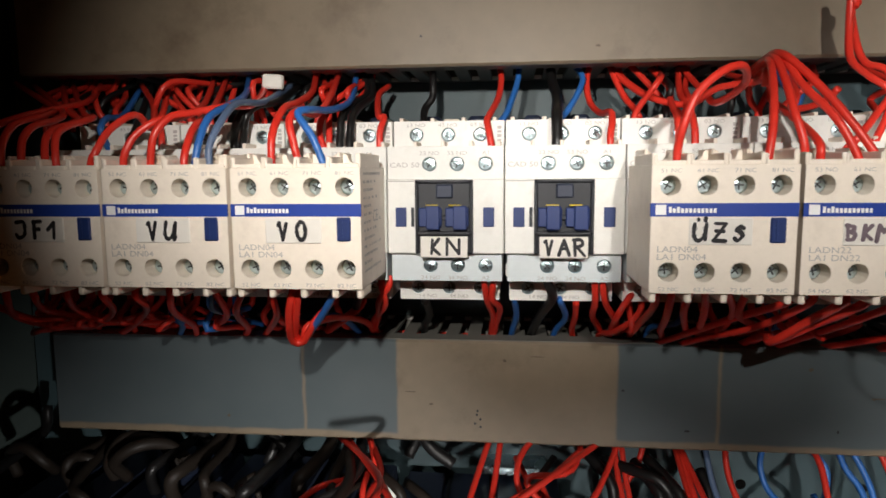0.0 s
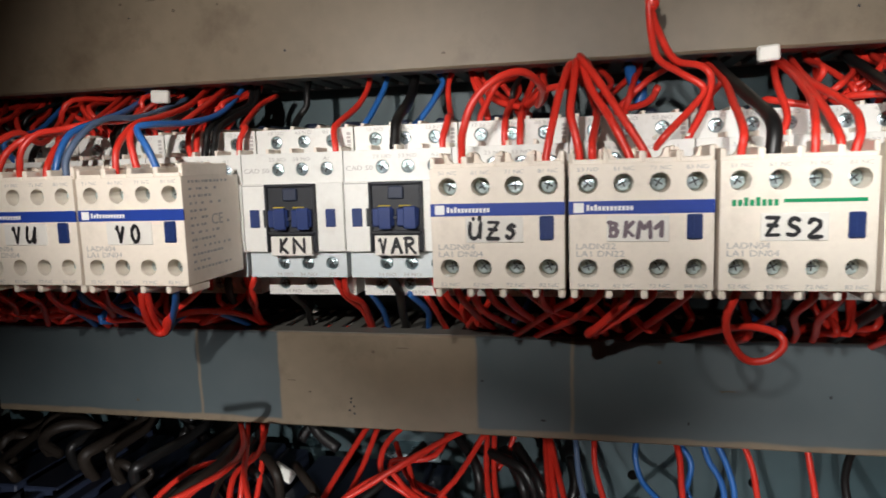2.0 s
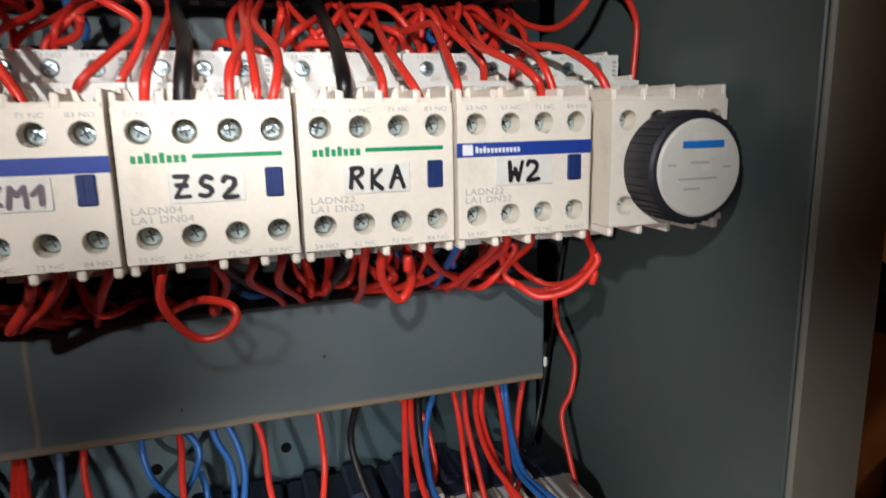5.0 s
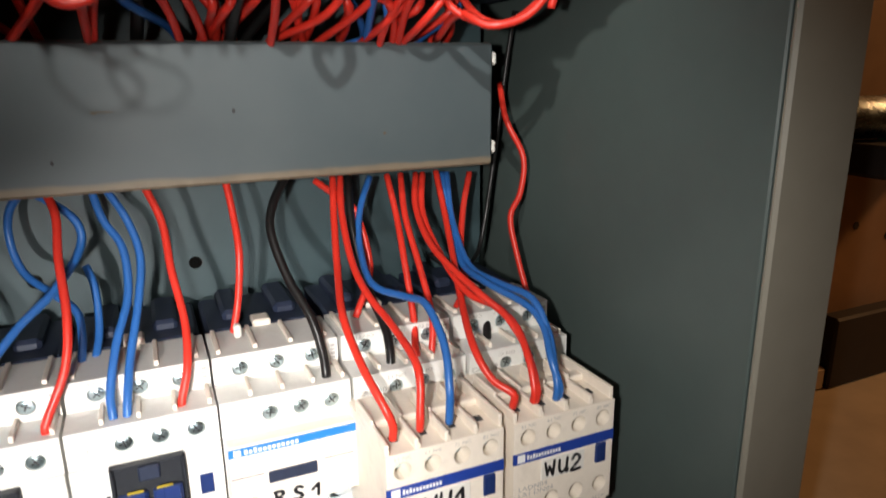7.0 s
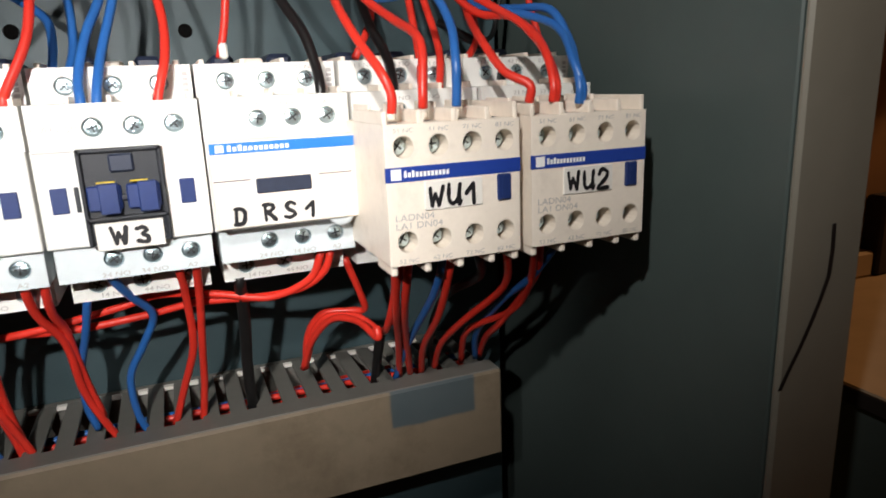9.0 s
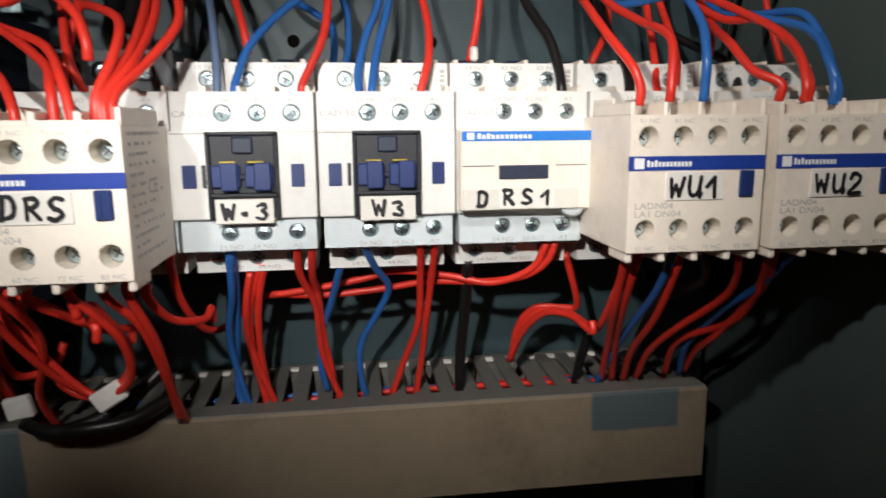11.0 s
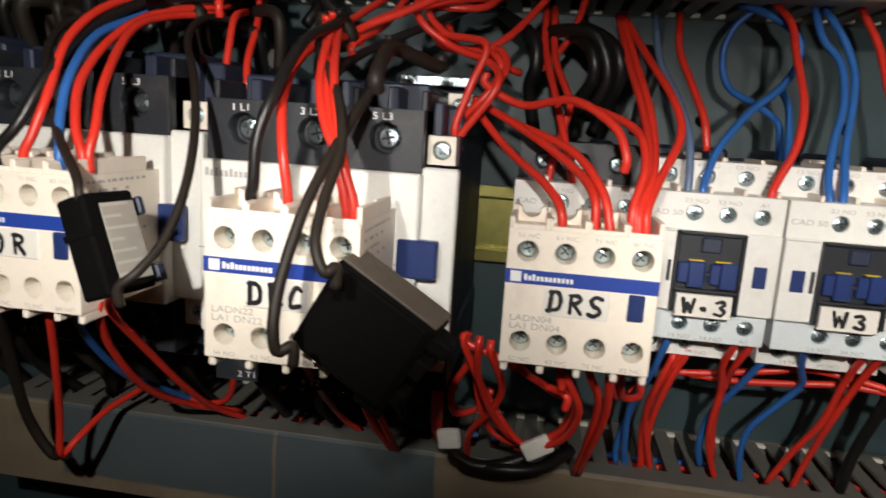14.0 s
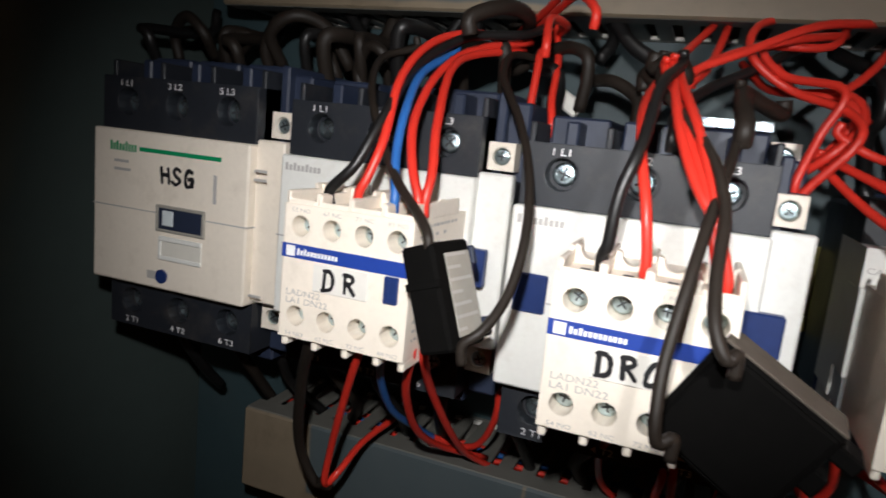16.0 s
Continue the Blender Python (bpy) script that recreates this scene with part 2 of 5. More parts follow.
def thing(name, x, y, z, label, category, group="", kind=""):
    ob = new(name)
    ob.empty_display_size = 0.01
    ob.location = V(x, y, z)
    return tagged(ob, label, category, group, kind)


def part(name, bm, mat, parent, label="", smooth=False, at=None):
    me = bm if isinstance(bm, bpy.types.Mesh) else mesh_of(bm, name, mat, smooth)
    ob = new(name, me)
    ob.parent = parent
    if at is not None:
        ob.location = Vector(at) * U
    return tagged(ob, label)


def solo(name, bm, mat, label, category, kind="", group="", smooth=False):
    """A thing of one mesh, in world millimetres."""
    ob = new(name, mesh_of(bm, name, mat, smooth))
    ob.location = (0, 0, Z0)
    return tagged(ob, label, category, group, kind)


letters = {}


def text_bm(bm, text, size, x, y, z, bold=0.0, centre=True, tilt=0.0, wide=1.0):
    """Adds built-in lettering facing -y, size in mm of capital height."""
    key = (text, bold)
    if key not in letters:
        cu = bpy.data.curves.new("t", "FONT")
        cu.body, cu.size, cu.offset, cu.resolution_u = text, 1.0, bold, 3
        ob = bpy.data.objects.new("t", cu)
        me = bpy.data.meshes.new_from_object(ob)
        letters[key] = ([v.co.copy() for v in me.vertices], [tuple(p.vertices) for p in me.polygons])
        bpy.data.objects.remove(ob)
        bpy.data.meshes.remove(me)
    vs, fs = letters[key]
    if not vs:
        return bm
    s = size / 0.7
    w = max(v.x for v in vs) * wide * s if centre else 0
    c, q = math.cos(tilt), math.sin(tilt)
    out = []
    for v in vs:
        a, b = v.x * s * wide - w / 2, v.y * s - size / 2
        out.append(bm.verts.new(((x + a * c - b * q) * U, y * U, (z + a * q + b * c) * U)))
    for f in fs:
        try:
            bm.faces.new([out[i] for i in f])
        except ValueError:
            pass
    return bm


def flat(bm, x0, x1, z0, z1, y):
    bm.faces.new([bm.verts.new((a * U, y * U, b * U)) for a, b in ((x0, z0), (x1, z0), (x1, z1), (x0, z1))])
    return bm


# ---- screws: one mesh, a domed head with a cross recess ----
def screw_mesh(r):
    bm = bmesh.new()
    n = 16
    prof = [(r, 0.8), (r, -0.1), (r * 0.90, -0.42), (r * 0.70, -0.60), (r * 0.60, -0.54), (r * 0.52, -0.64), (r * 0.30, -0.74)]
    rows = [[bm.verts.new((rr * math.cos(2 * math.pi * i / n) * U, y * U, rr * math.sin(2 * math.pi * i / n) * U)) for i in range(n)] for rr, y in prof]
    for a, b in zip(rows, rows[1:]):
        for i in range(n):
            bm.faces.new((a[i], a[(i + 1) % n], b[(i + 1) % n], b[i]))
    bm.faces.new(rows[-1])
    return mesh_of(bm, "screw", STEEL, True)


def cross_mesh(r):
    bm = bmesh.new()
    # Dark bars on the head stand in for the shaded cross recess.
    box(bm, -r * 0.60, r * 0.60, -0.76, -0.2, -r * 0.10, r * 0.10, bevel=0)
    box(bm, -r * 0.10, r * 0.10, -0.77, -0.2, -r * 0.60, r * 0.60, bevel=0)
    return mesh_of(bm, "recess", DARKSLOT)


SCREW, RECESS = screw_mesh(2.72), cross_mesh(2.5)
BIGSCREW, BIGRECESS = screw_mesh(3.6), cross_mesh(3.6)
turn_rng = random.Random(5)


def screw(parent, x, y, z, big=False):
    s = part("screw", BIGSCREW if big else SCREW, None, parent, at=(x, y, z))
    s.rotation_euler = (0, turn_rng.uniform(0, 1.57), 0)
    part("recess", BIGRECESS if big else RECESS, None, s)
    return s


# ---- relays of 45 mm on the rail ----
TX, SX = (9.5, 22.3, 35.2), (16.4, 27.0, 37.8)
cache = {}


def tier(bm, x0, x1, z0, z1, y, back, holes, r, depth):
    box(bm, x0, x1, y, back, z0, z1, bevel=0, front=False)
    holed(bm, x0, x1, z0, z1, y, holes, r, depth)


def relay_housing(dark_top=False):
    bm = bmesh.new()
    # rear deck with the outer terminals
    if not dark_top:
        tier(bm, 0.3, 44.7, 28, 38.5, 13, 37, [(x, 33) for x in TX], 2.75, 2.5)
    tier(bm, 2.0, 43.0, -34, -24, 13, 37, [(x, -29) for x in TX], 2.75, 2.5)
    box(bm, 0.5, 44.5, 13.2, 37, -24, 28, bevel=0)
    # front deck
    tier(bm, 0.2, 44.8, 15.5, 28, -1.5, 13.2, [(x, 21.2) for x in SX], 2.75, 2.2)
    box(bm, 0.2, 44.8, -3, 13.2, -13, 15.5, bevel=0.35)
    return bm


def relay(x, z, label, group="", dark_top=False, name="control_relay", cover=False):
    ob = thing(name, x, 0, z, label, "relay", group)
    if z < -100:
        ob.scale = (0.975, 1, 0.955)
    key = ("housing", dark_top)
    if key not in cache:
        cache[key] = mesh_of(relay_housing(dark_top), "housing", PALE)
        bm = bmesh.new()
        tier(bm, 1.2, 44.2, -24, -13, -0.5, 13.2, [(a, -18) for a in SX], 2.75, 2.2)
        cache["apron"] = mesh_of(bm, "apron", GREYWHITE)
        bm = bmesh.new()
        tier(bm, 0.5, 44.5, 28, 42, 9, 40, [(a, 35) for a in TX], 3.3, 3)
        cache["dark_deck"] = mesh_of(bm, "terminal_deck", BLACKPL)
        bm = bmesh.new()
        for a, t in zip(TX, ("13 NO", "43 NO", "03 NO")):
            text_bm(bm, t, 1.45, a - 0.2, 12.8, 36.9, wide=1.3)
        for a, t in zip(SX, ("23 NO", "53 NO", "A1")):
            text_bm(bm, t, 1.45, a, -1.7, 25.4, wide=1.3)
        for a, t in zip(SX, ("24 NO", "34 NO", "A2")):
            text_bm(bm, t, 1.45, a, -0.7, -22.6, wide=1.3)
        for a, t in zip(TX, ("14 NO", "44 NO", "04 NO")):
            text_bm(bm, t, 1.45, a + 4, 12.8, -32.4, wide=1.3)
        text_bm(bm, "CAD 50", 1.9, 6.8, -1.7, 21, wide=1.25)
        for q, w in ((30.2, 1.0), (31.8, 1.3), (33.6, 0.9), (35.0, 1.3)):
            flat(bm, 41.9, 43.6, q, q + w, 12.8)
        cache["print"] = mesh_of(bm, "print", GREYPRINT)
    part("housing", cache[key], None, ob)
    part("apron", cache["apron"], None, ob)
    if "base" not in cache:
        bm = bmesh.new()
        box(bm, 1, 44, 37, 76, -36, 39, 1.2)
        box(bm, 8, 16, 46, 76, 38, 43, 1.5)
        box(bm, 28, 37, 46, 76, 38, 43, 1.5)
        cache["base"] = mesh_of(bm, "base", NAVYDARK)
    part("base", cache["base"], None, ob, "dark navy rear base")
    if "rib" not in cache:
        bm = bmesh.new()
        box(bm, -0.8, 0.8, 16, 36, 38.2, 40.0, bevel=0.2)
        cache["rib"] = mesh_of(bm, "rib", CREAM)
        bm = bmesh.new()
        box(bm, -0.7, 0.7, 1, 12.5, 27.8, 30, bevel=0.2)
        cache["front_rib"] = mesh_of(bm, "rib", CREAM)
        bm = bmesh.new()
        box(bm, 18, 25, 36.5, 44, 30, 41, 0.6)
        cache["clip"] = mesh_of(bm, "clip", CREAM)
    if not dark_top:
        for k in range(4):
            part("rib", cache["rib"], None, ob, at=(3 + k * 12.6, 0, 0))
        part("clip", cache["clip"], None, ob)
    for k in range(4):
        part("rib", cache["front_rib"], None, ob, at=(10.8 + k * 10.7, 0, 0))
    part("print", cache["print"], None, ob)
    if dark_top:
        part("terminal_deck", cache["dark_deck"], None, ob, "anthracite terminal deck")
    for a in TX:
        screw(ob, a, 11 if dark_top else 14, 35 if dark_top else 33)
        screw(ob, a, 14, -29)
    for a in SX:
        screw(ob, a, -0.6, 21.2)
        screw(ob, a, 0.4, -18)
    return ob


GLYPHS = {
    "J": "19 89 83 61 20 02", "F": "30 29|19 89|25 75", "1": "05 69 60", "V": "08 19 30 79", "U": "19 13 30 72 89|89 80 91", "O": "49 16 22 50 83 78 49",
    "K": "10 19|79 14 80", "N": "00 09 90 99", "A": "00 49 90|24 74", "R": "10 19|09 69 87 55 15|35 90", "Z": "09 89 00 90|15 75", "S": "88 49 17 35 64 82 40 01",
    "s": "76 57 25 54 62 30 11", "B": "10 19|09 68 66 25 74 72 50 00", "M": "00 19 45 89 90", "2": "07 29 78 75 00 90", "W": "09 20 46 70 99", "D": "10 19|09 59 86 71 00",
    "3": "08 59 77 45 83 60 01", "G": "88 49 15 20 70 84|54 94 90", "C": "88 49 15 20 81", "H": "09 10|89 90|15 85", "\u00b7": "24 54 53 33", "\u00dc": "09 03 30 72 89|89 80|2b 2c|7b 7c",
}
CURVED = set("JUOSs3GC2BDR\u00dc")


def pen(bm, lines, width, y):
    """Felt-pen strokes: a ribbon of uneven width with round ends along each line of (x, z) in mm."""
    n = 0
    for line, bend in lines:
        P = [np.array(p, float) for p in line]
        if bend and len(P) > 2:
            Q = [2 * P[0] - P[1]] + P + [2 * P[-1] - P[-2]]
            P = [0.5 * (2 * b + (c - a) * t + (2 * a - 5 * b + 4 * c - d) * t * t + (3 * b - a - 3 * c + d) * t**3) for a, b, c, d in zip(Q, Q[1:], Q[2:], Q[3:]) for t in (0, 0.25, 0.5, 0.75)] + [P[-1]]
        for k, (a, b) in enumerate(zip(P, P[1:])):
            d = b - a
            length = float(np.hypot(*d))
            if length < 1e-6:
                continue
            d = d / length
            q = np.array((-d[1], d[0]))
            w = width / 2 * (1 + 0.16 * math.sin(2.1 * k + 5 * a[0]))
            n += 1
            ring = [a + w * (-d * math.sin(t) + q * math.cos(t)) for t in (0, 0.8, 1.57, 2.35, 3.14)] + [b + w * (d * math.sin(t) - q * math.cos(t)) for t in (0, 0.8, 1.57, 2.35, 3.14)]
            bm.faces.new([bm.verts.new((p[0] * U, (y - 0.003 * n) * U, p[1] * U)) for p in ring])
    return bm


def ink(parent, text, x, y, z, size, mat=None, gap=0.0, width=1.2):
    """Hand lettering, letter by letter, a little uneven; x is the middle of the first letter, size its height."""
    bm = bmesh.new()
    rng = random.Random(text)
    lines = []
    for n, ch in enumerate(text):
        h, lean = size * rng.uniform(0.93, 1.07), rng.uniform(-0.06, 0.12)
        wide = h * (0.80 if ch in "WUNM\u00dc" else 0.66)
        cx, cz = x + n * (gap or size * 0.95), z + rng.uniform(-0.3, 0.3)
        for stroke in GLYPHS[ch].split("|"):
            pts = []
            for two in stroke.split():
                a, b = int(two[0], 16) / 9 - 0.5 + rng.uniform(-0.03, 0.03), int(two[1], 16) / 9 - 0.5 + rng.uniform(-0.03, 0.03)
                pts.append((cx + a * wide + b * h * lean, cz + b * h))
            lines.append((pts, ch in CURVED))
    pen(bm, lines, width, y)
    return part("lettering", bm, mat or INK, parent)


def word_bars(bm, x0, x1, z0, z1, y, letters_n=11, tall=(0,)):
    """A word that is not spelled out: one upright bar for each of its letters."""
    step = (x1 - x0) / letters_n
    for k in range(letters_n):
        a = x0 + k * step
        flat(bm, a, a + step * 0.72, z0, z1 if k in tall else z0 + (z1 - z0) * 0.74, y)
    return bm


def relay_face(ob, text, size=5.6, gap=6.0):
    """The dark window with its two blue armatures and the name strip, on a relay with nothing clipped to it."""
    if "well" not in cache:
        bm = bmesh.new()
        box(bm, 11.2, 33.2, -3.9, -2.5, -12.8, 15.3, 0.3)
        for a, b, c, d in ((11.2, 12.3, -12.8, 15.3), (32.1, 33.2, -12.8, 15.3), (11.2, 33.2, 14.2, 15.3), (11.2, 33.2, -5.6, -4.4)):
            box(bm, a, b, -5.2, -3.6, c, d, 0.2)
        box(bm, 21.2, 23.2, -5.4, -3.6, 0.2, 1.8, 0.2)
        cache["well"] = mesh_of(bm, "well", BLACKPL)
        bm = bmesh.new()
        box(bm, 19.2, 25.6, -5.2, -3.8, 8.4, 13.6, 0.5)
        cache["button"] = mesh_of(bm, "button", NAVYDARK)
        bm = bmesh.new()
        box(bm, 12.6, 21.4, -5.8, -3.8, -2.4, 4.8, 0.4)
        box(bm, 15.6, 20.8, -7.2, -5.6, -3.4, 5.6, 0.4)
        cache["armature"] = mesh_of(bm, "armature", NAVY)
        bm = bmesh.new()
        box(bm, 15.4, 20.2, -6.4, -5.5, 5.5, 6.0, 0.15)
        cache["spring"] = mesh_of(bm, "spring", YELLOWED)
        bm = bmesh.new()
        box(bm, 3.4, 7.6, -3.6, -2.5, -2.6, 4.8, 0.2)
        cache["latch"] = mesh_of(bm, "latch", NAVY)
        bm = bmesh.new()
        box(bm, 9.4, 10.6, -3.4, -2.6, -2.6, 4.8, 0.1)
        cache["groove"] = mesh_of(bm, "groove", DARKSLOT)
        bm = bmesh.new()
        box(bm, 13.2, 31.2, -5.4, -3.8, -14.2, -6.2, 0.2)
        cache["name_strip"] = mesh_of(bm, "name_strip", PAPER)
        bm = bmesh.new()
        box(bm, 0.6, 10.8, -3.12, -2.9, 14.6, 15.0, 0)
        cache["seam"] = mesh_of(bm, "seam", GREYPRINT)
    part("well", cache["well"], None, ob, "dark window frame")
    part("button", cache["button"], None, ob)
    part("armature", cache["armature"], None, ob)
    part("armature", cache["armature"], None, ob, at=(10.2, 0, 0))
    part("spring", cache["spring"], None, ob)
    part("spring", cache["spring"], None, ob, at=(8.6, 0, 0))
    part("latch", cache["latch"], None, ob)
    part("latch", cache["latch"], None, ob, at=(33.6, 0, 0))
    part("groove", cache["groove"], None, ob)
    part("seam", cache["seam"], None, ob)
    strip = part("name_strip", cache["name_strip"], None, ob, "white name strip with black hand lettering")
    ink(strip, text, 22.4 - gap * (len(text) - 1) / 2, -5.6, -10.2, size, gap=gap)


# ---- clip-on contact blocks ----
HX = (6.4, 17.3, 28.2, 39.0)


def block_meshes():
    bm = bmesh.new()
    box(bm, 0.6, 44.2, -44, -4, -20, 20, bevel=0, front=False)
    holed(bm, 0.6, 44.2, 8.6, 20, -44, [(a, 13.7) for a in HX], 3.1, 9.0)
    holed(bm, 0.6, 44.2, -20, -8.6, -44, [(a, -13.2) for a in HX], 3.1, 9.0)
    flat(bm, 0.6, 44.2, -8.6, 8.6, -44)
    bm2 = bmesh.new()
    box(bm2, -0.8, 0.8, -43.5, -14, 19.8, 23.6, 0.3)
    box(bm2, -0.6, 0.6, -30, -14, 23.4, 25.2, 0.3)
    cache["fin"] = mesh_of(bm2, "fin", CREAM)
    bm2 = bmesh.new()
    rim = [(-4.6, 19.8), (-4.6, 25.0), (-3.4, 24.6)] + [(3.0 * math.cos(math.pi + math.pi * q / 8), 24.2 + 3.0 * math.sin(math.pi + math.pi * q / 8)) for q in range(9)] + [(3.4, 24.6), (4.6, 25.0), (4.6, 19.8)]
    rows = [[bm2.verts.new((a * U, yy * U, b * U)) for a, b in rim] for yy in (-27, -23)]
    for q in range(len(rim)):
        r_ = (q + 1) % len(rim)
        bm2.faces.new((rows[0][q], rows[0][r_], rows[1][r_], rows[1][q]))
    bm2.faces.new(rows[0])
    bm2.faces.new(rows[1][::-1])
    box(bm2, -4.7, 4.7, -43.8, -42.6, 19.8, 21.4, 0.3)
    box(bm2, -5.2, -4.0, -43.9, -38, 19.8, 23.4, 0.4)
    cache["guard"] = mesh_of(bm2, "wire_guard", CREAM)
    bm2 = bmesh.new()
    box(bm2, -4.6, 4.6, -27, -23, 19.8, 22.4, 0.5)
    box(bm2, -4.9, -3.9, -43.2, -27.2, 19.8, 21.6, 0.3)
    cache["low_guard"] = mesh_of(bm2, "wire_guard", CREAM)
    bm2 = bmesh.new()
    # Dark pad on the top stands in for the shade in the wire opening.
    box(bm2, -1.3, 1.3, -37, -33.5, 19.7, 20.08, 0.05)
    cache["mouth"] = mesh_of(bm2, "wire_mouth", DARKSLOT)
    bm2 = bmesh.new()
    box(bm2, 0, 2.2, -43, -30, -23.2, -19.8, 0.5)
    cache["tab"] = mesh_of(bm2, "tab", CREAM)
    bm2 = bmesh.new()
    box(bm2, 42.6, 44.2, -43, -12, 19.8, 24.6, 0.3)
    cache["end_fin"] = mesh_of(bm2, "end_fin", CREAM)
    bm2 = bmesh.new()
    rng = random.Random(3)
    for row in range(13):
        zz = 17.5 - 2.7 * row
        yy = -40.0
        while yy < -14 - 6 * (row % 3):
            w = rng.uniform(0.7, 2.2)
            if not (row in (4, 5, 6) and -30 < yy < -15):
                bm2.faces.new([bm2.verts.new((44.35 * U, p * U, q * U)) for p, q in ((yy, zz), (yy + w, zz), (yy + w, zz + 0.9), (yy, zz + 0.9))])
            yy += w + rng.uniform(0.5, 1.6 + 3 * (row % 2))
    mark = bmesh.new()
    text_bm(mark, "CE", 4.2, 0, 0, 0, wide=1.2)
    for v in mark.verts:
        bm2.verts.new((44.35 * U, -22 * U + v.co.x, 3.2 * U + v.co.z))
    bm2.verts.ensure_lookup_table()
    first = len(bm2.verts) - len(mark.verts)
    mark.verts.index_update()
    for f in mark.faces:
        bm2.faces.new([bm2.verts[first + v.index] for v in f.verts])
    mark.free()
    cache["side_print"] = mesh_of(bm2, "side_print", GREYPRINT)
    cache["block"] = mesh_of(bm, "housing", CREAM)
    bm = bmesh.new()
    box(bm, 0.45, 44.3, -44.25, -43.6, 4.2, 8.3, 0)
    cache["stripe"] = mesh_of(bm, "stripe", STRIPE)
    bm = bmesh.new()
    flat(bm, 2.0, 5.2, 4.7, 7.8, -44.3)
    word_bars(bm, 6.0, 20.5, 5.3, 7.2, -44.3, 12, (0, 2))
    cache["logo"] = mesh_of(bm, "logo", WHITEPRINT)
    bm = bmesh.new()
    word_bars(bm, 4.0, 17.5, 6.0, 8.6, -44.15, 8, (2, 4))
    cache["logo_green"] = mesh_of(bm, "logo", GREEN)
    bm = bmesh.new()
    box(bm, 18.5, 41.0, -44.2, -43.8, 6.9, 8.0, 0)
    cache["line_green"] = mesh_of(bm, "stripe", GREEN)
    bm = bmesh.new()
    box(bm, 36.2, 40.8, -44.9, -43.5, -3.9, 3.9, 0.4)
    box(bm, 37.6, 38.2, -45.1, -44.6, -3.4, 3.4, 0.1)
    cache["block_latch"] = mesh_of(bm, "latch", NAVY)
    bm = bmesh.new()
    box(bm, 12.2, 31.0, -44.5, -43.7, -4.6, 3.8, 0.2)
    cache["block_label"] = mesh_of(bm, "name_strip", PAPER)
    for codes, lines in ((("51 NC", "61 NC", "71 NC", "81 NC"), ("LADN04", "LA1 DN04")), (("53 NO", "61 NC", "71 NC", "83 NO"), ("LADN22", "LA1 DN22"))):
        bm = bmesh.new()
        for a, t in zip(HX, codes):
            text_bm(bm, t, 1.25, a, -44.15, 18.3, wide=1.3)
            text_bm(bm, t.replace("1 ", "2 ").replace("3 ", "4 "), 1.25, a, -44.15, -18.6, wide=1.3)
        text_bm(bm, lines[0], 1.9, 2.6, -44.15, -6.0, centre=False, wide=1.25)
        text_bm(bm, lines[1], 1.9, 2.6, -44.15, -8.4, centre=False, wide=1.25)
        cache["print" + lines[0]] = mesh_of(bm, "print", GREYPRINT)


block_meshes()


def contact_block(x, z, text, label, green=False, code="LADN04", dy=0.0, across=0.0, size=5.4, gap=5.8, faded=False, name="contact_block", plain=False, narrow=False):
    ob = thing(name, x, dy, z, label, "contact block", "clip-on contact blocks")
    if z < -100:
        ob.scale = (across or (0.925 if narrow else 0.95), 1, 0.965)
    part("housing", cache["block"], None, ob)
    for a in (1.4, 11.8, 22.7, 33.6):
        part("fin", cache["fin"], None, ob, at=(a, 0, 0))
    for a in HX:
        part("wire_guard", cache["low_guard" if narrow else "guard"], None, ob, at=(a, 0, 0))
        part("wire_mouth", cache["mouth"], None, ob, at=(a, 0, 0))
    part("end_fin", cache["end_fin"], None, ob)
    for a in (1.0, 11.9, 22.8, 33.6, 42.0):
        part("tab", cache["tab"], None, ob, at=(a, 0, 0))
    part("side_print", cache["side_print"], None, ob)
    if not plain:
        if green:
            part("stripe", cache["line_green"], None, ob, "thin green line")
            part("logo", cache["logo_green"], None, ob)
        else:
            part("stripe", cache["stripe"], None, ob, "blue printed stripe")
            part("logo", cache["logo"], None, ob)
        part("latch", cache["block_latch"], None, ob, "navy latch")
        part("print", cache["print" + code], None, ob)
        strip = part("name_strip", cache["block_label"], None, ob, "white name strip with hand lettering")
        ink(strip, text, 21.4 - gap * (len(text) - 1) / 2, -44.7, -0.5, size, mat=FADED if faded else None, gap=gap)
    for a in HX:
        screw(ob, a, -38.0, 13.7)
        screw(ob, a, -38.0, -13.2)
    return ob


# ---- the cabinet ----
ROW2 = -194.0
WX, LX = 373.0, -232.0
plate = bmesh.new()
box(plate, LX + 14, 359, 82, 85, -520, 420, 0.3)
mounting_plate = solo("mounting_plate", plate, PLATE, "blue-grey painted steel mounting plate with drilled holes", "mounting plate", "structure")
# Each hole is a black disc on the plate, its inner shade painted.
for hx, hz in ((223.7, -142), (62, -268), (81, -205), (330, -250), (-60, -268), (165, -142)):
    bm = bmesh.new()
    disc(bm, hx, hz, 2.7, 81.8, 82.4, 16)
    part("drilled_hole", bm, MATTE, mounting_plate)


def sheet(name, rows, mat, label, bevel=0.6):
    return solo(name, boxes(*rows, bevel=bevel), mat, label, "cabinet", "structure")


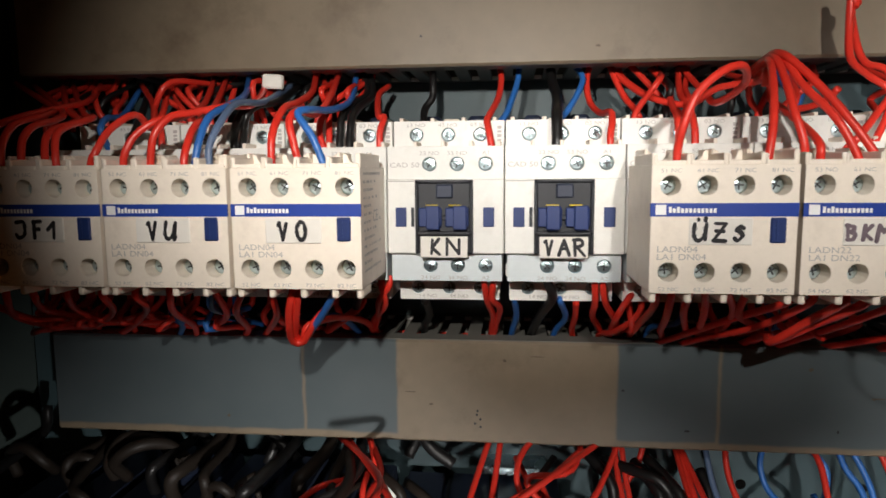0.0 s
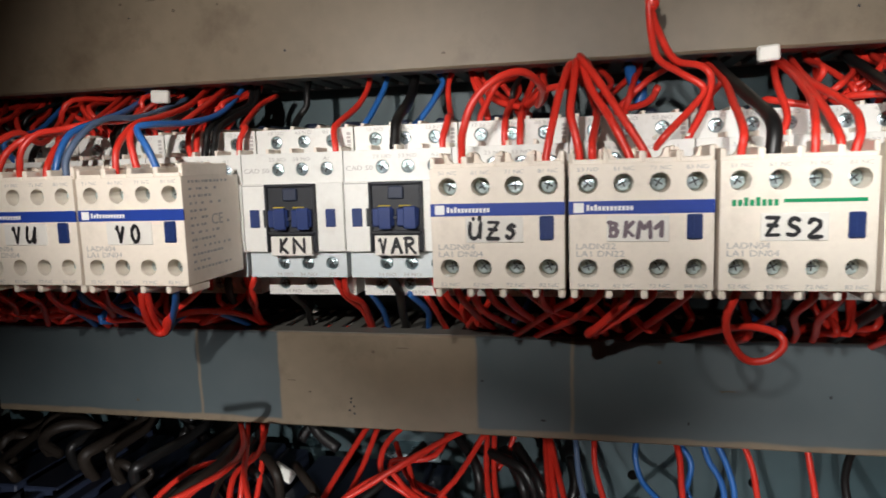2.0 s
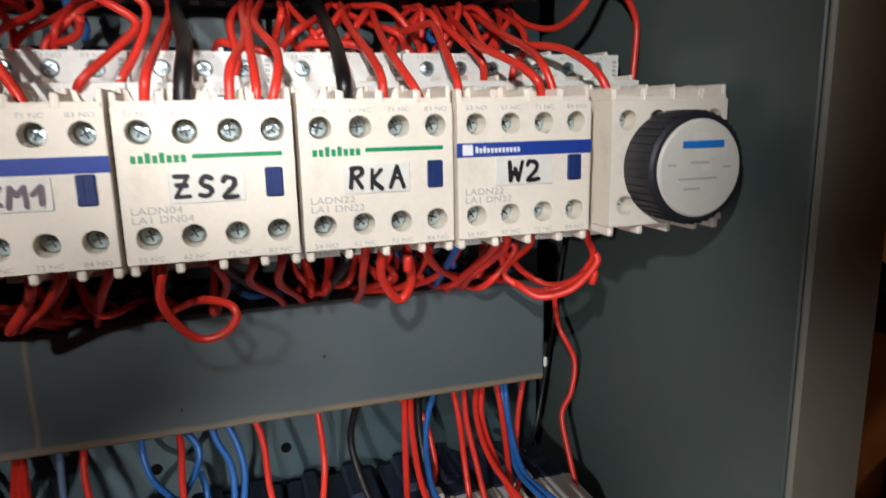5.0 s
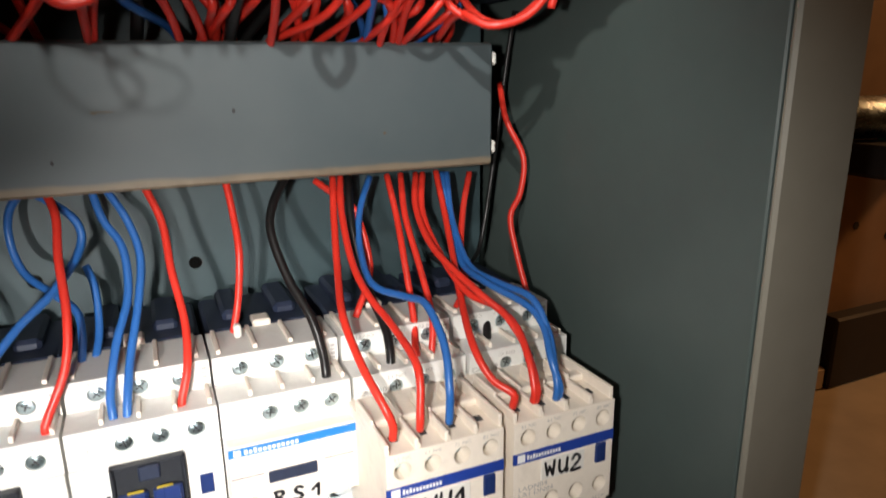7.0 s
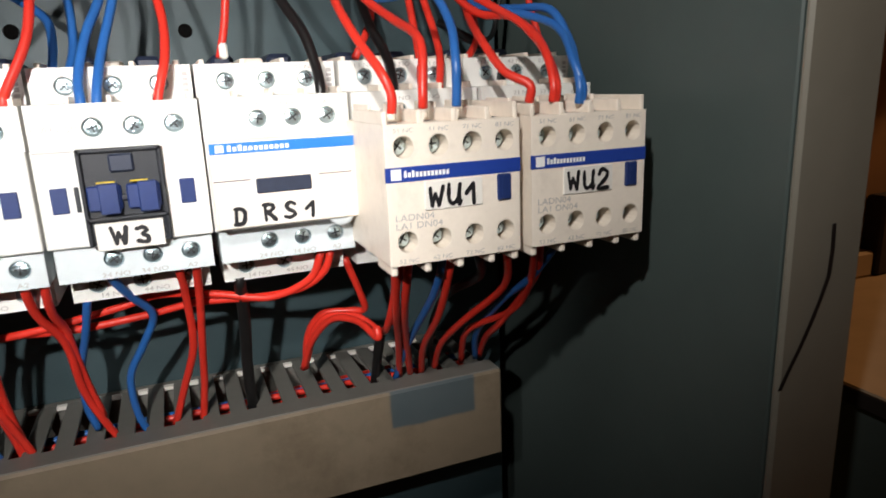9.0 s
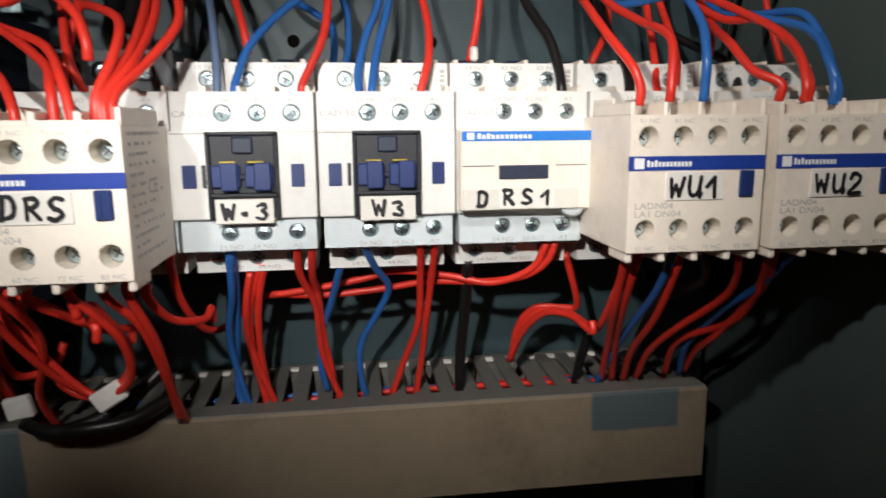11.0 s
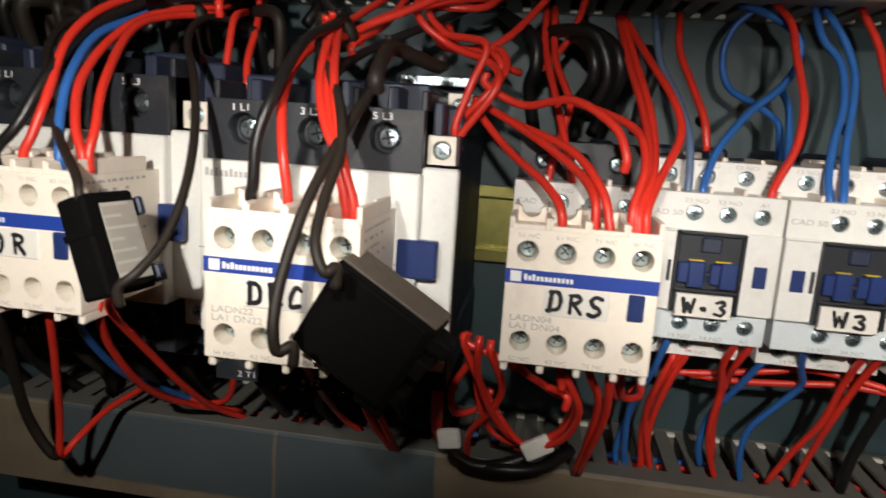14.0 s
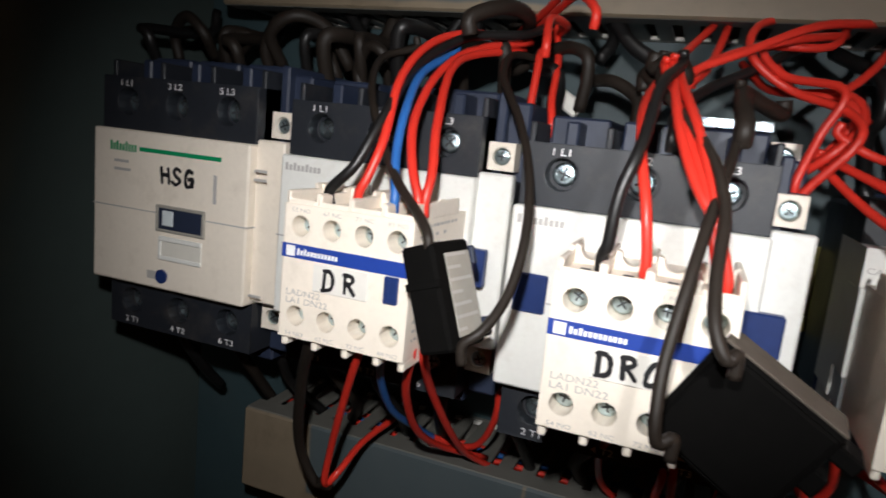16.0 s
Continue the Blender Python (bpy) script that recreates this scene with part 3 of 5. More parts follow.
sheet("wall_back", [(LX - 3, WX + 3, 112, 114, -820, 620)], WALLPAINT, "grey-green painted steel back of the cabinet")
wall_right = sheet("wall_right", [(WX, WX + 2, -72, 112, -820, 620)], WALLPAINT, "grey-green painted steel side of the cabinet, dull sheen")
sheet("trim", [(WX, WX + 30, -75, -72.3, -820, 620), (WX + 28, WX + 30, -72.3, -50, -820, 620)], LIPPAINT, "pale grey folded front flange of the cabinet side", 1.0)
sheet("wall_left", [(LX - 2, LX, -72, 112, -820, 620)], WALLPAINT, "grey-green painted steel side of the cabinet in shadow")
sheet("trim", [(LX - 30, LX, -75, -72.3, -820, 620)], LIPPAINT, "pale grey folded front flange of the cabinet side", 1.0)
sheet("ceiling", [(LX - 3, WX + 3, -72, 114, 620, 623)], WALLPAINT, "painted steel roof of the cabinet")
sheet("floor", [(LX - 3, WX + 3, -72, 114, -823, -820)], WALLPAINT, "painted steel bottom of the cabinet")
# pen stroke on the flange
bm = bmesh.new()
pts = [(389.5, -210), (390, -218), (389.5, -226), (387, -233), (383.5, -241), (380, -248), (376, -255), (373.5, -260)]
for (a, b), (c, d) in zip(pts, pts[1:]):
    w = 0.9
    bm.faces.new([bm.verts.new((p * U, -75.3 * U, q * U)) for p, q in ((a - w, b), (a + w, b), (c + w, d), (c - w, d))])
solo("pen_stroke", bm, INK, "black pen stroke drawn on the cabinet flange", "mark")

# ---- the room outside ----
room = [(-2200, 3200, 1800, 1830, -1500, 1500), (-2200, 3200, -2830, -2800, -1500, 1500), (-2230, -2200, -2800, 1800, -1500, 1500), (3200, 3230, -2800, 1800, -1500, 1500)]
for name, r in zip(("wall_north", "wall_south", "wall_west", "wall_east"), room):
    solo(name, boxes(r), ROOMWALL, "dim plastered room wall", "wall", "structure")
solo("floor", boxes((-2200, 3200, -2800, 1800, -1530, -1500)), ROOMWALL, "dim concrete room floor", "floor", "structure")
solo("ceiling", boxes((-2200, 3200, -2800, 1800, 1500, 1530)), ROOMWALL, "dim plastered ceiling", "ceiling", "structure")
solo("back_board", boxes((420, 1500, 128, 150, -1500, 500), bevel=2), BOARD, "brown fibreboard panel with small holes", "board")
# Dark discs on the board; the shade inside the holes is their colour.
for hx, hz in ((722, -188.6), (769, -193), (764, -201)):
    bm = bmesh.new()
    disc(bm, hx, hz, 3.4, 127.4, 129, 10)
    solo("screw_hole", bm, DARKBROWN, "small dark hole in the brown board", "hole")
table = thing("work_table", 512, 127.5, -1500, "worn beige table top on a grey-green metal cabinet", "table")
part("tabletop", boxes((0, 900, -288, 0, 1174, 1180), bevel=1), TABLETOP, table, "worn beige top")
part("edge", boxes((-2.2, -0.2, -288, 0, 1171, 1179.6), bevel=0.6), DARKBROWN, table, "dark worn edge strip")
part("body", boxes((6, 860, -282, -10, 0, 1173.5), bevel=2), WALLPAINT, table, "grey-green metal body")
# Thin dark brown slab set right in front of the board.
solo("dark_box", boxes((694, 1200, 112, 127.6, -320, -259), bevel=2), DARKBROWN, "thin dark brown panel on the table top", "box")
solo("wooden_batten", boxes((640, 692, 114, 127.6, -320, -300), bevel=2), TABLETOP, "pale wooden batten lying on the table top", "wood")
solo("wooden_board", boxes((566, 800, -80, -12, -320, -310), bevel=2), BOARD, "reddish wooden board lying on the table top", "wood")
# Added black bar: stands in for the can's dark sleeve and shaded underside.
solo("shelf", boxes((608, 800, 40, 128, -131, -111), bevel=2), DARKBROWN, "black bar under the can for its dark sleeve and shadow side", "shelf")
jar = thing("jar", 634, 60, -111, "small metal can with a green ring, lying", "can")
jar.scale = (0.68, 0.68, 0.68)
bm = bmesh.new()
disc(bm, 0, 0, 20, -40, 40, 24, bevel=2)
c = part("can", bm, STEEL, jar, "dull metal can", True, at=(0, 20, 21))
c.rotation_euler = (0, 0, 1.2)
bm = bmesh.new()
disc(bm, 0, 0, 21, -6, 8, 24, bevel=2)
c = part("ring", bm, GREEN, jar, "green ring", True, at=(22, 12, 21))
c.rotation_euler = (0, 0, 1.2)

# ---- rails ----
for rz, a, b in ((0, -180, 366), (ROW2, LX + 20, 358)):
    bm = boxes((a, b, 80.2, 81.8, rz - 12, rz + 12), (a, b, 75, 80.4, rz - 13.4, rz - 12), (a, b, 75, 80.4, rz + 12, rz + 13.4), (a, b, 74.6, 75.6, rz - 17.5, rz - 12.4), (a, b, 74.6, 75.6, rz + 12.4, rz + 17.5), bevel=0.2)
    solo("mounting_rail", bm, RAILZINC, "yellow zinc-plated top-hat mounting rail", "rail", "structure")


# ---- wiring ducts ----
def duct(zb, zt, x0, x1, label, greys, walls, lips=True):
    """A slotted duct: back, cover with rounded edges, fingers along its walls. greys: stretches of the cover that are not yellowed."""
    ob = thing("wiring_duct", x0, 26, zb, label, "wiring duct", "wiring ducts")
    L, H = x1 - x0, zt - zb
    bm = bmesh.new()
    box(bm, 0, L, 53, 55.6, 0.5, H - 0.5, 0.2)
    part("back", bm, FINGER, ob)
    bm = bmesh.new()
    box(bm, 0, L, 0, 2.0, 0, H, 0.9)
    kept = [(a - x0, b - x0, c - zb, d - zb) for a, b, c, d in greys]
    part("cover", bm, duct_plastic("duct_plastic", kept), ob, "yellowed beige cover" + (" with blue-grey stretches" if kept else ""))
    for w in (0, 1):
        bm = bmesh.new()
        box(bm, 0.2, L - 0.2, 1.7, 12, H - 1.6 if w else -0.2, H + 0.2 if w else 1.6, 0.3)
        part("cover_lip", bm, FINGER, ob)
    finger = bmesh.new()
    box(finger, -3.1, 3.1, 10, 53.5, -0.9, 0.9, 0.25)
    # Pale blocks put the light at the slots' rear ends into the colour.
    tip = bmesh.new()
    box(tip, -1.9, 1.9, 50.5, 53.4, -0.8, 0.8, 0.2)
    tip = mesh_of(tip, "slot_end", PAPER)
    finger = mesh_of(finger, "finger", FINGER)
    n = int(L / 10)
    for w in walls:
        for k in range(n):
            part("finger", finger, None, ob, at=(6 + k * 10, 0, H - 1.6 if w else 1.6))
            part("slot_end", tip, None, ob, at=(11 + k * 10, 0, H - 1.6 if w else 1.6))
    return ob


duct(62, 112, -171, 335, "yellowed beige slotted wiring duct with closed cover", [], (0,))
duct2 = duct(-101, -55, -165, 335, "blue-grey slotted wiring duct, cover partly yellowed", [(-170, -45.4, -97.5, -50), (-44.4, -2.5, -97.5, -50), (93, 134.6, -97.5, -50), (135.8, 340, -98, -50)], (0, 1))
for z in (4, 38):
    part("cover_catch", boxes((500.2, 503.4, 3, 8, z, z + 5), bevel=0.8), TAG, duct2, "small pale catch")
duct(-325, -285, -142, 331, "yellowed beige slotted wiring duct with blue-grey patches", [(-105, -4.6, -318, -280), (-3.4, 66, -318, -280), (281, 318, -301, -280)], (1,))


# ---- upper row ----
up_labels = {-3: "JF1", -2: "VU", -1: "VO", 2: "\u00dcZs", 3: "BKM1", 4: "ZS2", 5: "RKA", 6: "W2"}
for i in range(-3, 8):
    r = relay(45 * i, 0, "cream plastic control relay on the rail" + ("" if i in (0, 1) else ", behind a clip-on contact block"), "control relays")
    if i in (0, 1):
        r["label"] = "cream control relay with dark window and blue armatures"
        relay_face(r, "KN" if i == 0 else "VAR", gap=6.6 if i == 0 else 5.4)
for i, t in up_labels.items():
    contact_block(45 * i, 0, t, "cream contact block with " + ("green" if i in (4, 5) else "blue") + " stripe, hand-lettered " + t.upper(), green=i in (4, 5), code="LADN22" if i in (3, 5, 6) else "LADN04", faded=i == 3, gap=4.6 if i == 3 else 5.8, size=4.6 if i == 3 else 5.4)

# time-delay block with a round knob
tb = contact_block(321, 0, "", "cream time-delay block with a round black setting knob", plain=True, name="timer_block")
bm = bmesh.new()
disc(bm, 22.5, -1, 17.2, -58, -44, 40, bevel=1.0)
knob = part("knob", bm, BLACKPL, tb, "black ribbed knob")
rib = bmesh.new()
box(rib, -0.35, 0.35, -57, -45, 17.0, 17.6, 0)
rib = mesh_of(rib, "rib", BLACKPL)
for k in range(40):
    q = part("rib", rib, None, knob, at=(22.5, 0, -1))
    q.rotation_euler = (0, 2 * math.pi * k / 40, 0)
bm = bmesh.new()
disc(bm, 22.5, -1, 15.0, -59.0, -57.5, 40, bevel=0.6)
face = part("dial", bm, GLASSY, knob, "pale dial under a clear cover")
bm = bmesh.new()
for a, b, c, d in ((-7, 8, 6.2, 8.4),):
    flat(bm, 22.5 + a, 22.5 + b, -1 + c, -1 + d, -59.2)
q = part("stripe", bm, SKYBLUE, face)
bm = bmesh.new()
for a, b, c, d in ((-4, 3, 1.5, 2.2), (-8, 6, -3.4, -2.7), (-6, 0, -6.4, -5.7), (8, 11, 0, 0.6), (-12, -9, 1, 1.6)):
    flat(bm, 22.5 + a, 22.5 + b, -1 + c, -1 + d, -59.2)
part("print", bm, GREYPRINT, face)

# ---- lower row, 45 mm relays ----
SL = {"DRS": 90.0, "WO3": 133.0, "W3": 177.3, "DRS1": 221.4, "WU1": 266.0, "WU2": 311.0}
relay(SL["DRS"], ROW2, "cream contactor with anthracite terminal deck, behind a contact block", "control relays", dark_top=True, name="contactor")
for k in ("WO3", "W3"):
    r = relay(SL[k], ROW2, "cream control relay with dark window and blue armatures, " + k, "control relays")
    relay_face(r, "W\u00b73" if k == "WO3" else "W3", gap=5.2 if k == "WO3" else 6.4, size=4.8)
r = relay(SL["DRS1"], ROW2, "cream relay with light blue stripe and closed front cover, DRS1", "control relays")
bm = bmesh.new()
box(bm, 0.5, 44.5, -9, -2.5, -11.5, 15.4, 0.5)
cov = part("front_cover", bm, CREAM, r, "cream clip-on front cover")
bm = bmesh.new()
box(bm, 0.8, 44.2, -9.3, -8.7, 11.6, 14.8, 0)
part("stripe", bm, SKYBLUE, cov, "light blue printed stripe")
bm = bmesh.new()
flat(bm, 2.4, 4.8, 12.1, 14.3, -9.4)
word_bars(bm, 5.8, 24, 12.3, 14.1, -9.4, 12, (0, 2))
part("logo", bm, WHITEPRINT, cov)
bm = bmesh.new()
box(bm, 13, 29.5, -9.6, -8.6, -1.0, 3.6, 0.3)
for a in (1.0, 32.0):
    box(bm, a, a + 10.5, -9.12, -8.9, 3.3, 3.6, 0)
part("window", bm, NAVYDARK, cov, "dark blue window")
bm = bmesh.new()
box(bm, 1.0, 40.0, -9.7, -8.8, -11.2, -4.0, 0.3)
lab = part("name_strip", bm, GLASSY, cov, "clear name strip with black hand lettering")
ink(lab, "D", 7.4, -9.9, -7.4, 4.8, gap=6.0)
ink(lab, "RS1", 16.0, -9.9, -7.2, 4.6, gap=6.3)
bm = bmesh.new()
box(bm, 13.0, 31.5, -9.85, -9.6, -10.6, -4.2, 0)
part("paper_slip", bm, PAPER, lab)
bm = bmesh.new()
disc(bm, 38.5, -10, 4.2, -8.4, -1, 20, bevel=0.5)
part("knob", bm, GREYWHITE, r, "grey round lug", True)
for k in ("WU1", "WU2"):
    relay(SL[k], ROW2, "cream plastic control relay on the rail, behind a clip-on contact block", "control relays")
    contact_block(SL[k] - (2.6 if k == "WU1" else 3.4), ROW2 - 1, k, "cream contact block with blue stripe, hand-lettered " + k, gap=5.8, dy=4, narrow=True)
contact_block(SL["DRS"] + 0.9, ROW2 - 2.8, "DRS", "cream contact block with blue stripe, hand-lettered DRS")


# ---- large contactors ----
def big_contactor(x, ztop, y, label, extra=False, plastic=PALE):
    """84 mm wide, ztop: top of the dark terminal deck, y: its front."""
    ob = thing("contactor", x, y, ztop, label, "contactor", "large contactors")
    back = 74 - y
    bm = bmesh.new()
    tier(bm, 0, 70, -19, 0, 0, 60, [(12, -9), (35, -9), (58, -9)], 5.0, 6.0)
    part("terminal_deck", bm, BLACKPL, ob, "anthracite upper terminal deck")
    for a in (12, 35, 58):
        bm = bmesh.new()
        box(bm, a - 9.5, a + 9.5, 22, back, -18, 9, 0.8)
        box(bm, a - 2, a + 2, 9, 22.5, -0.5, 7, 0.6)
        part("wire_entry", bm, NAVYDARK, ob)
    for a in (0, 23, 46, 68):
        part("divider", boxes((a, a + 2, 4, back, -18, 6), bevel=0.4), BLACKPL, ob)
    bm = bmesh.new()
    box(bm, 0.5, 79, 24, back, -92, 2, 0.8)
    part("base", bm, NAVYDARK, ob, "dark blue-black contactor base")
    bm = bmesh.new()
    if not extra:
        box(bm, 70.6, 81, 16, back, -20.5, 6, 0.8)
    box(bm, 70.6, 74, 12, 44, -20.5, 3 if extra else 8.5, 0.6)
    part("coil_tower", bm, NAVYDARK, ob)
    bm = bmesh.new()
    box(bm, 70.2, 80, 14, back, -95, -76.5, 0.8)
    part("coil_tower", bm, NAVYDARK, ob)
    bm = bmesh.new()
    tier(bm, 1, 69, -95, -75.5, 4, 60, [(12, -85), (35, -85), (58, -85)], 5.0, 6.0)
    part("terminal_deck", bm, BLACKPL, ob, "anthracite lower terminal deck")
    for a in (12, 35, 58):
        part("wire_entry", boxes((a - 9, a + 9, 22, back, -103, -84), bevel=0.8), NAVYDARK, ob)
    bm = bmesh.new()
    box(bm, -0.5, 70.5, -4, 12, -75.5, -19, 0.6)
    box(bm, 70, 81.5, 0.5, 5, -74, -17.2, 0.6)
    part("front_cover", bm, plastic, ob, "cream front cover")
    bm = bmesh.new()
    box(bm, 0, 81, 5.2, 24.5, -75, -20, 0.6)
    part("body", bm, BLACKPL, ob, "anthracite body behind the cover")
    bm = bmesh.new()
    box(bm, -0.8, 71, -4.2, 10, -47.6, -47.2, 0)
    part("seam", bm, GREYPRINT, ob)
    for zz in (-12, 3, -81) if extra else (-12, -81):
        bm = bmesh.new()
        front = 46 if zz == 3 else 9
        tier(bm, 70, 79, zz - 4.6, zz + 4.6, front, front + 7, [(74.5, zz)], 3.0, 2.4)
        part("coil_terminal", bm, CREAM, ob)
        bm = bmesh.new()
        box(bm, 70.2, 79.4, front + 7.2, back, zz - 4.8, zz + 4.8, 0.4)
        part("coil_post", bm, NAVYDARK, ob)
        screw(ob, 74.5, front + 1.4, zz)
    for a in (12, 35, 58):
        screw(ob, a, 5, -9, True)
        screw(ob, a, 9, -85, True)
    bm = bmesh.new()
    for a, t, u in ((12, "1 L1", "2 T1"), (35, "3 L2", "4 T2"), (58, "5 L3", "6 T3")):
        text_bm(bm, t, 2.2, a - 1, -0.2, -2.4, wide=1.2)
        text_bm(bm, u, 2.2, a, 3.8, -92.5, wide=1.2)
    part("print", bm, WHITEPRINT, ob)
    return ob


def clip_sides(ob, z):
    bm = bmesh.new()
    box(bm, 3, 13, -5.2, -3.6, z - 6, z + 6, 0.5)
    part("latch", bm, NAVY, ob, "navy latch")
    bm = bmesh.new()
    box(bm, 64.5, 77, -5.4, -1.5, z - 6, z + 6, 0.5)
    part("latch", bm, NAVY, ob, "navy latch")
    bm = bmesh.new()
    word_bars(bm, 1.5, 16, -24.2, -21.6, -4.2, 9, (0, 2, 5))
    part("logo", bm, GREYPRINT, ob)


# Bright strip added behind the deck; what it belongs to is not known.
bm = boxes((34, 66, 66, 68, -134.5, -130.5), (34, 66, 68, 82.5, -132, -130.5), bevel=0.3)
solo("metal_bracket", bm, STEEL, "bright zinc-plated strip behind the large contactor", "bracket")

hsg = big_contactor(-180, -138, -22, "large cream and anthracite contactor, hand-lettered HSG", plastic=CREAM)
hsg.scale = (1.045, 1, 1.06)
bm = bmesh.new()
word_bars(bm, 8, 21, -26.8, -23.4, -4.2, 9, (0, 2, 5))
flat(bm, 22, 59, -26.2, -24.7, -4.2)
part("stripe", bm, GREEN, hsg, "green printed line")
ink(hsg, "HSG", 34.5, -4.4, -33.5, 5.6, gap=5.4, width=1.3)
bm = bmesh.new()
box(bm, 32, 52, -4.7, -3.5, -53, -45, 0.3)
win = part("window", bm, NAVYDARK, hsg, "dark window")
bm = bmesh.new()
for a, b, c, d in ((31, 53, -45.2, -44.2), (31, 53, -53.8, -52.8), (31, 32, -53, -45), (52, 53, -53, -45)):
    box(bm, a, b, -5.0, -3.6, c, d, 0.15)
part("window_frame", bm, DULLPAPER, win)
bm = bmesh.new()
box(bm, 34, 39, -4.95, -4.5, -51.5, -46, 0.2)
part("flag", bm, GREYWHITE, win)
bm = bmesh.new()
box(bm, 33, 52, -4.4, -3.6, -64, -55.5, 0.4)
slide = part("cover_slide", bm, GLASSY, hsg, "clear sliding cover")
bm = bmesh.new()
box(bm, 33, 52, -5.0, -4.2, -57.2, -55.4, 0.2)
box(bm, 33, 52, -4.8, -4.2, -64.2, -62.6, 0.2)
box(bm, 32.4, 33.6, -4.9, -4.2, -64, -55.5, 0.2)
part("rim", bm, PALE, slide)
bm = bmesh.new()
disc(bm, 34, -70.5, 2.6, -4.8, -3, 16)
part("button", bm, NAVY, hsg, "small blue button")
bm = bmesh.new()
for a, b, c, d in ((10, 17, -31, -30), (10, 18, -34, -33), (56, 57.4, -41, -31), (73, 78, -28, -27), (73, 78, -31, -30), (73, 78, -71, -70), (27, 31, -72, -69)):
    flat(bm, a, b, c, d, -4.25)
part("print", bm, GREYPRINT, hsg)

dr = big_contactor(-92.5, -141, -22, "large cream and anthracite contactor behind the block lettered DR")
clip_sides(dr, -47)
drc = big_contactor(-7.5, -147, -25, "large cream and anthracite contactor behind the block lettered DRC", True)
clip_sides(drc, -45)
contact_block(-64, -190, "DR", "cream contact block with blue stripe, hand-lettered DR", dy=-21, across=0.915, code="LADN22", gap=7)
contact_block(14, -196, "DRC", "cream contact block with blue stripe, hand-lettered DRC", dy=-24, code="LADN22")


# ---- hanging suppressor modules ----
mod = thing("suppressor_module", -12, -68, -187, "small black suppressor module with a beige label, hanging on its wires", "suppressor", "suppressor modules")
mod.rotation_euler = (0, radians(-20), radians(-14))
bm = bmesh.new()
box(bm, -6, 4, -8, 8, -14, 13, 0.8)
box(bm, -6.3, 4.2, -8.3, -6, 2, 4, 0.3)
part("case", bm, MATTE, mod, "black moulded case")
bm = bmesh.new()
box(bm, 3.9, 4.3, -3.5, 7.0, -11, 10, 0.1)
lab = part("label", bm, DULLPAPER, mod, "beige printed label")
bm = bmesh.new()
for k in range(7):
    z = 9 - 3.1 * k
    y1 = (5, 2, 6, 1, 4, 6, 0)[k]
    bm.faces.new([bm.verts.new((4.4 * U, p * U, q * U)) for p, q in ((-3.5, z), (y1, z), (y1, z + 0.8), (-3.5, z + 0.8))])
part("print", bm, GREYPRINT, lab)
bm = bmesh.new()
box(bm, -3, 4, 8.8, 12, -13, -8, 0.5)
box(bm, -3, 4, 8.8, 11, 6, 11, 0.5)
part("clip", bm, NAVYDARK, mod)

mod = thing("suppressor_module", 59.5, -69, -203, "larger black suppressor module with dusty edges, hanging on its wires", "suppressor", "suppressor modules")
mod.rotation_euler = (0, radians(30), radians(-8))
mod.scale = (1.09, 1.0, 1.09)
bm = bmesh.new()
box(bm, -13.5, 13.5, -6, 8, -12.5, 12.5, 1.2)
box(bm, -12.5, 12.5, -6.8, -5.5, -11.5, 11.5, 0.8)
part("case", bm, MATTE, mod, "black moulded case")
bm = bmesh.new()
box(bm, -13.2, 13.2, -5.6, 7.6, 12.3, 12.9, 0.2)
part("rim", bm, DUSTY, mod, "dusty brown upper edge")
bm = bmesh.new()
box(bm, 13, 18.5, -5, 4, 7, 10.5, 0.5)
box(bm, 13, 16.5, -5, 2, -1, 4, 0.5)
part("clip", bm, MATTE, mod)
bm = bmesh.new()
box(bm, 6, 14, -4, 4, -15, -12, 0.5)
box(bm, 13, 16, -4, 3, -10, -6, 0.5)
part("clip", bm, MATTE, mod)


# ---- wires ----
NAMES = {"red_pvc_insulation": "red", "blue_pvc_insulation": "blue", "black_pvc_insulation": "black", "grey_blue_insulation": "grey-blue", "brown_black_insulation": "dusty brown-black"}


def tube(pts, r, sides=8, steps=5):
    P = np.array(pts, float)
    P = np.vstack([2 * P[0] - P[1], P, 2 * P[-1] - P[-2]])
    line = []
    for i in range(1, len(P) - 2):
        p0, p1, p2, p3 = P[i - 1 : i + 3]
        for t in np.linspace(0, 1, steps, endpoint=False):
            line.append(0.5 * (2 * p1 + (p2 - p0) * t + (2 * p0 - 5 * p1 + 4 * p2 - p3) * t**2 + (3 * p1 - p0 - 3 * p2 + p3) * t**3))
    line.append(P[-2])
    line = np.array(line)
    tang = np.gradient(line, axis=0)
    tang /= np.linalg.norm(tang, axis=1)[:, None] + 1e-9
    ref = np.array((0.3, 0.9, 0.2))
    verts, faces = [], []
    up = np.cross(tang[0], ref)
    for p, t in zip(line, tang):
        up = up - t * (up @ t)
        up /= np.linalg.norm(up) + 1e-9
        side = np.cross(t, up)
        for k in range(sides):
            a = 2 * math.pi * k / sides
            verts.append(tuple((p + r * (math.cos(a) * up + math.sin(a) * side)) * U))
    n = len(line)
    for i in range(n - 1):
        for k in range(sides):
            j = (k + 1) % sides
            faces.append((i * sides + k, i * sides + j, (i + 1) * sides + j, (i + 1) * sides + k))
    faces += [tuple(range(sides))[::-1], tuple((n - 1) * sides + k for k in range(sides))]
    me = bpy.data.meshes.new("wire")
    me.from_pydata(verts, [], faces)
    me.shade_smooth()
    return me


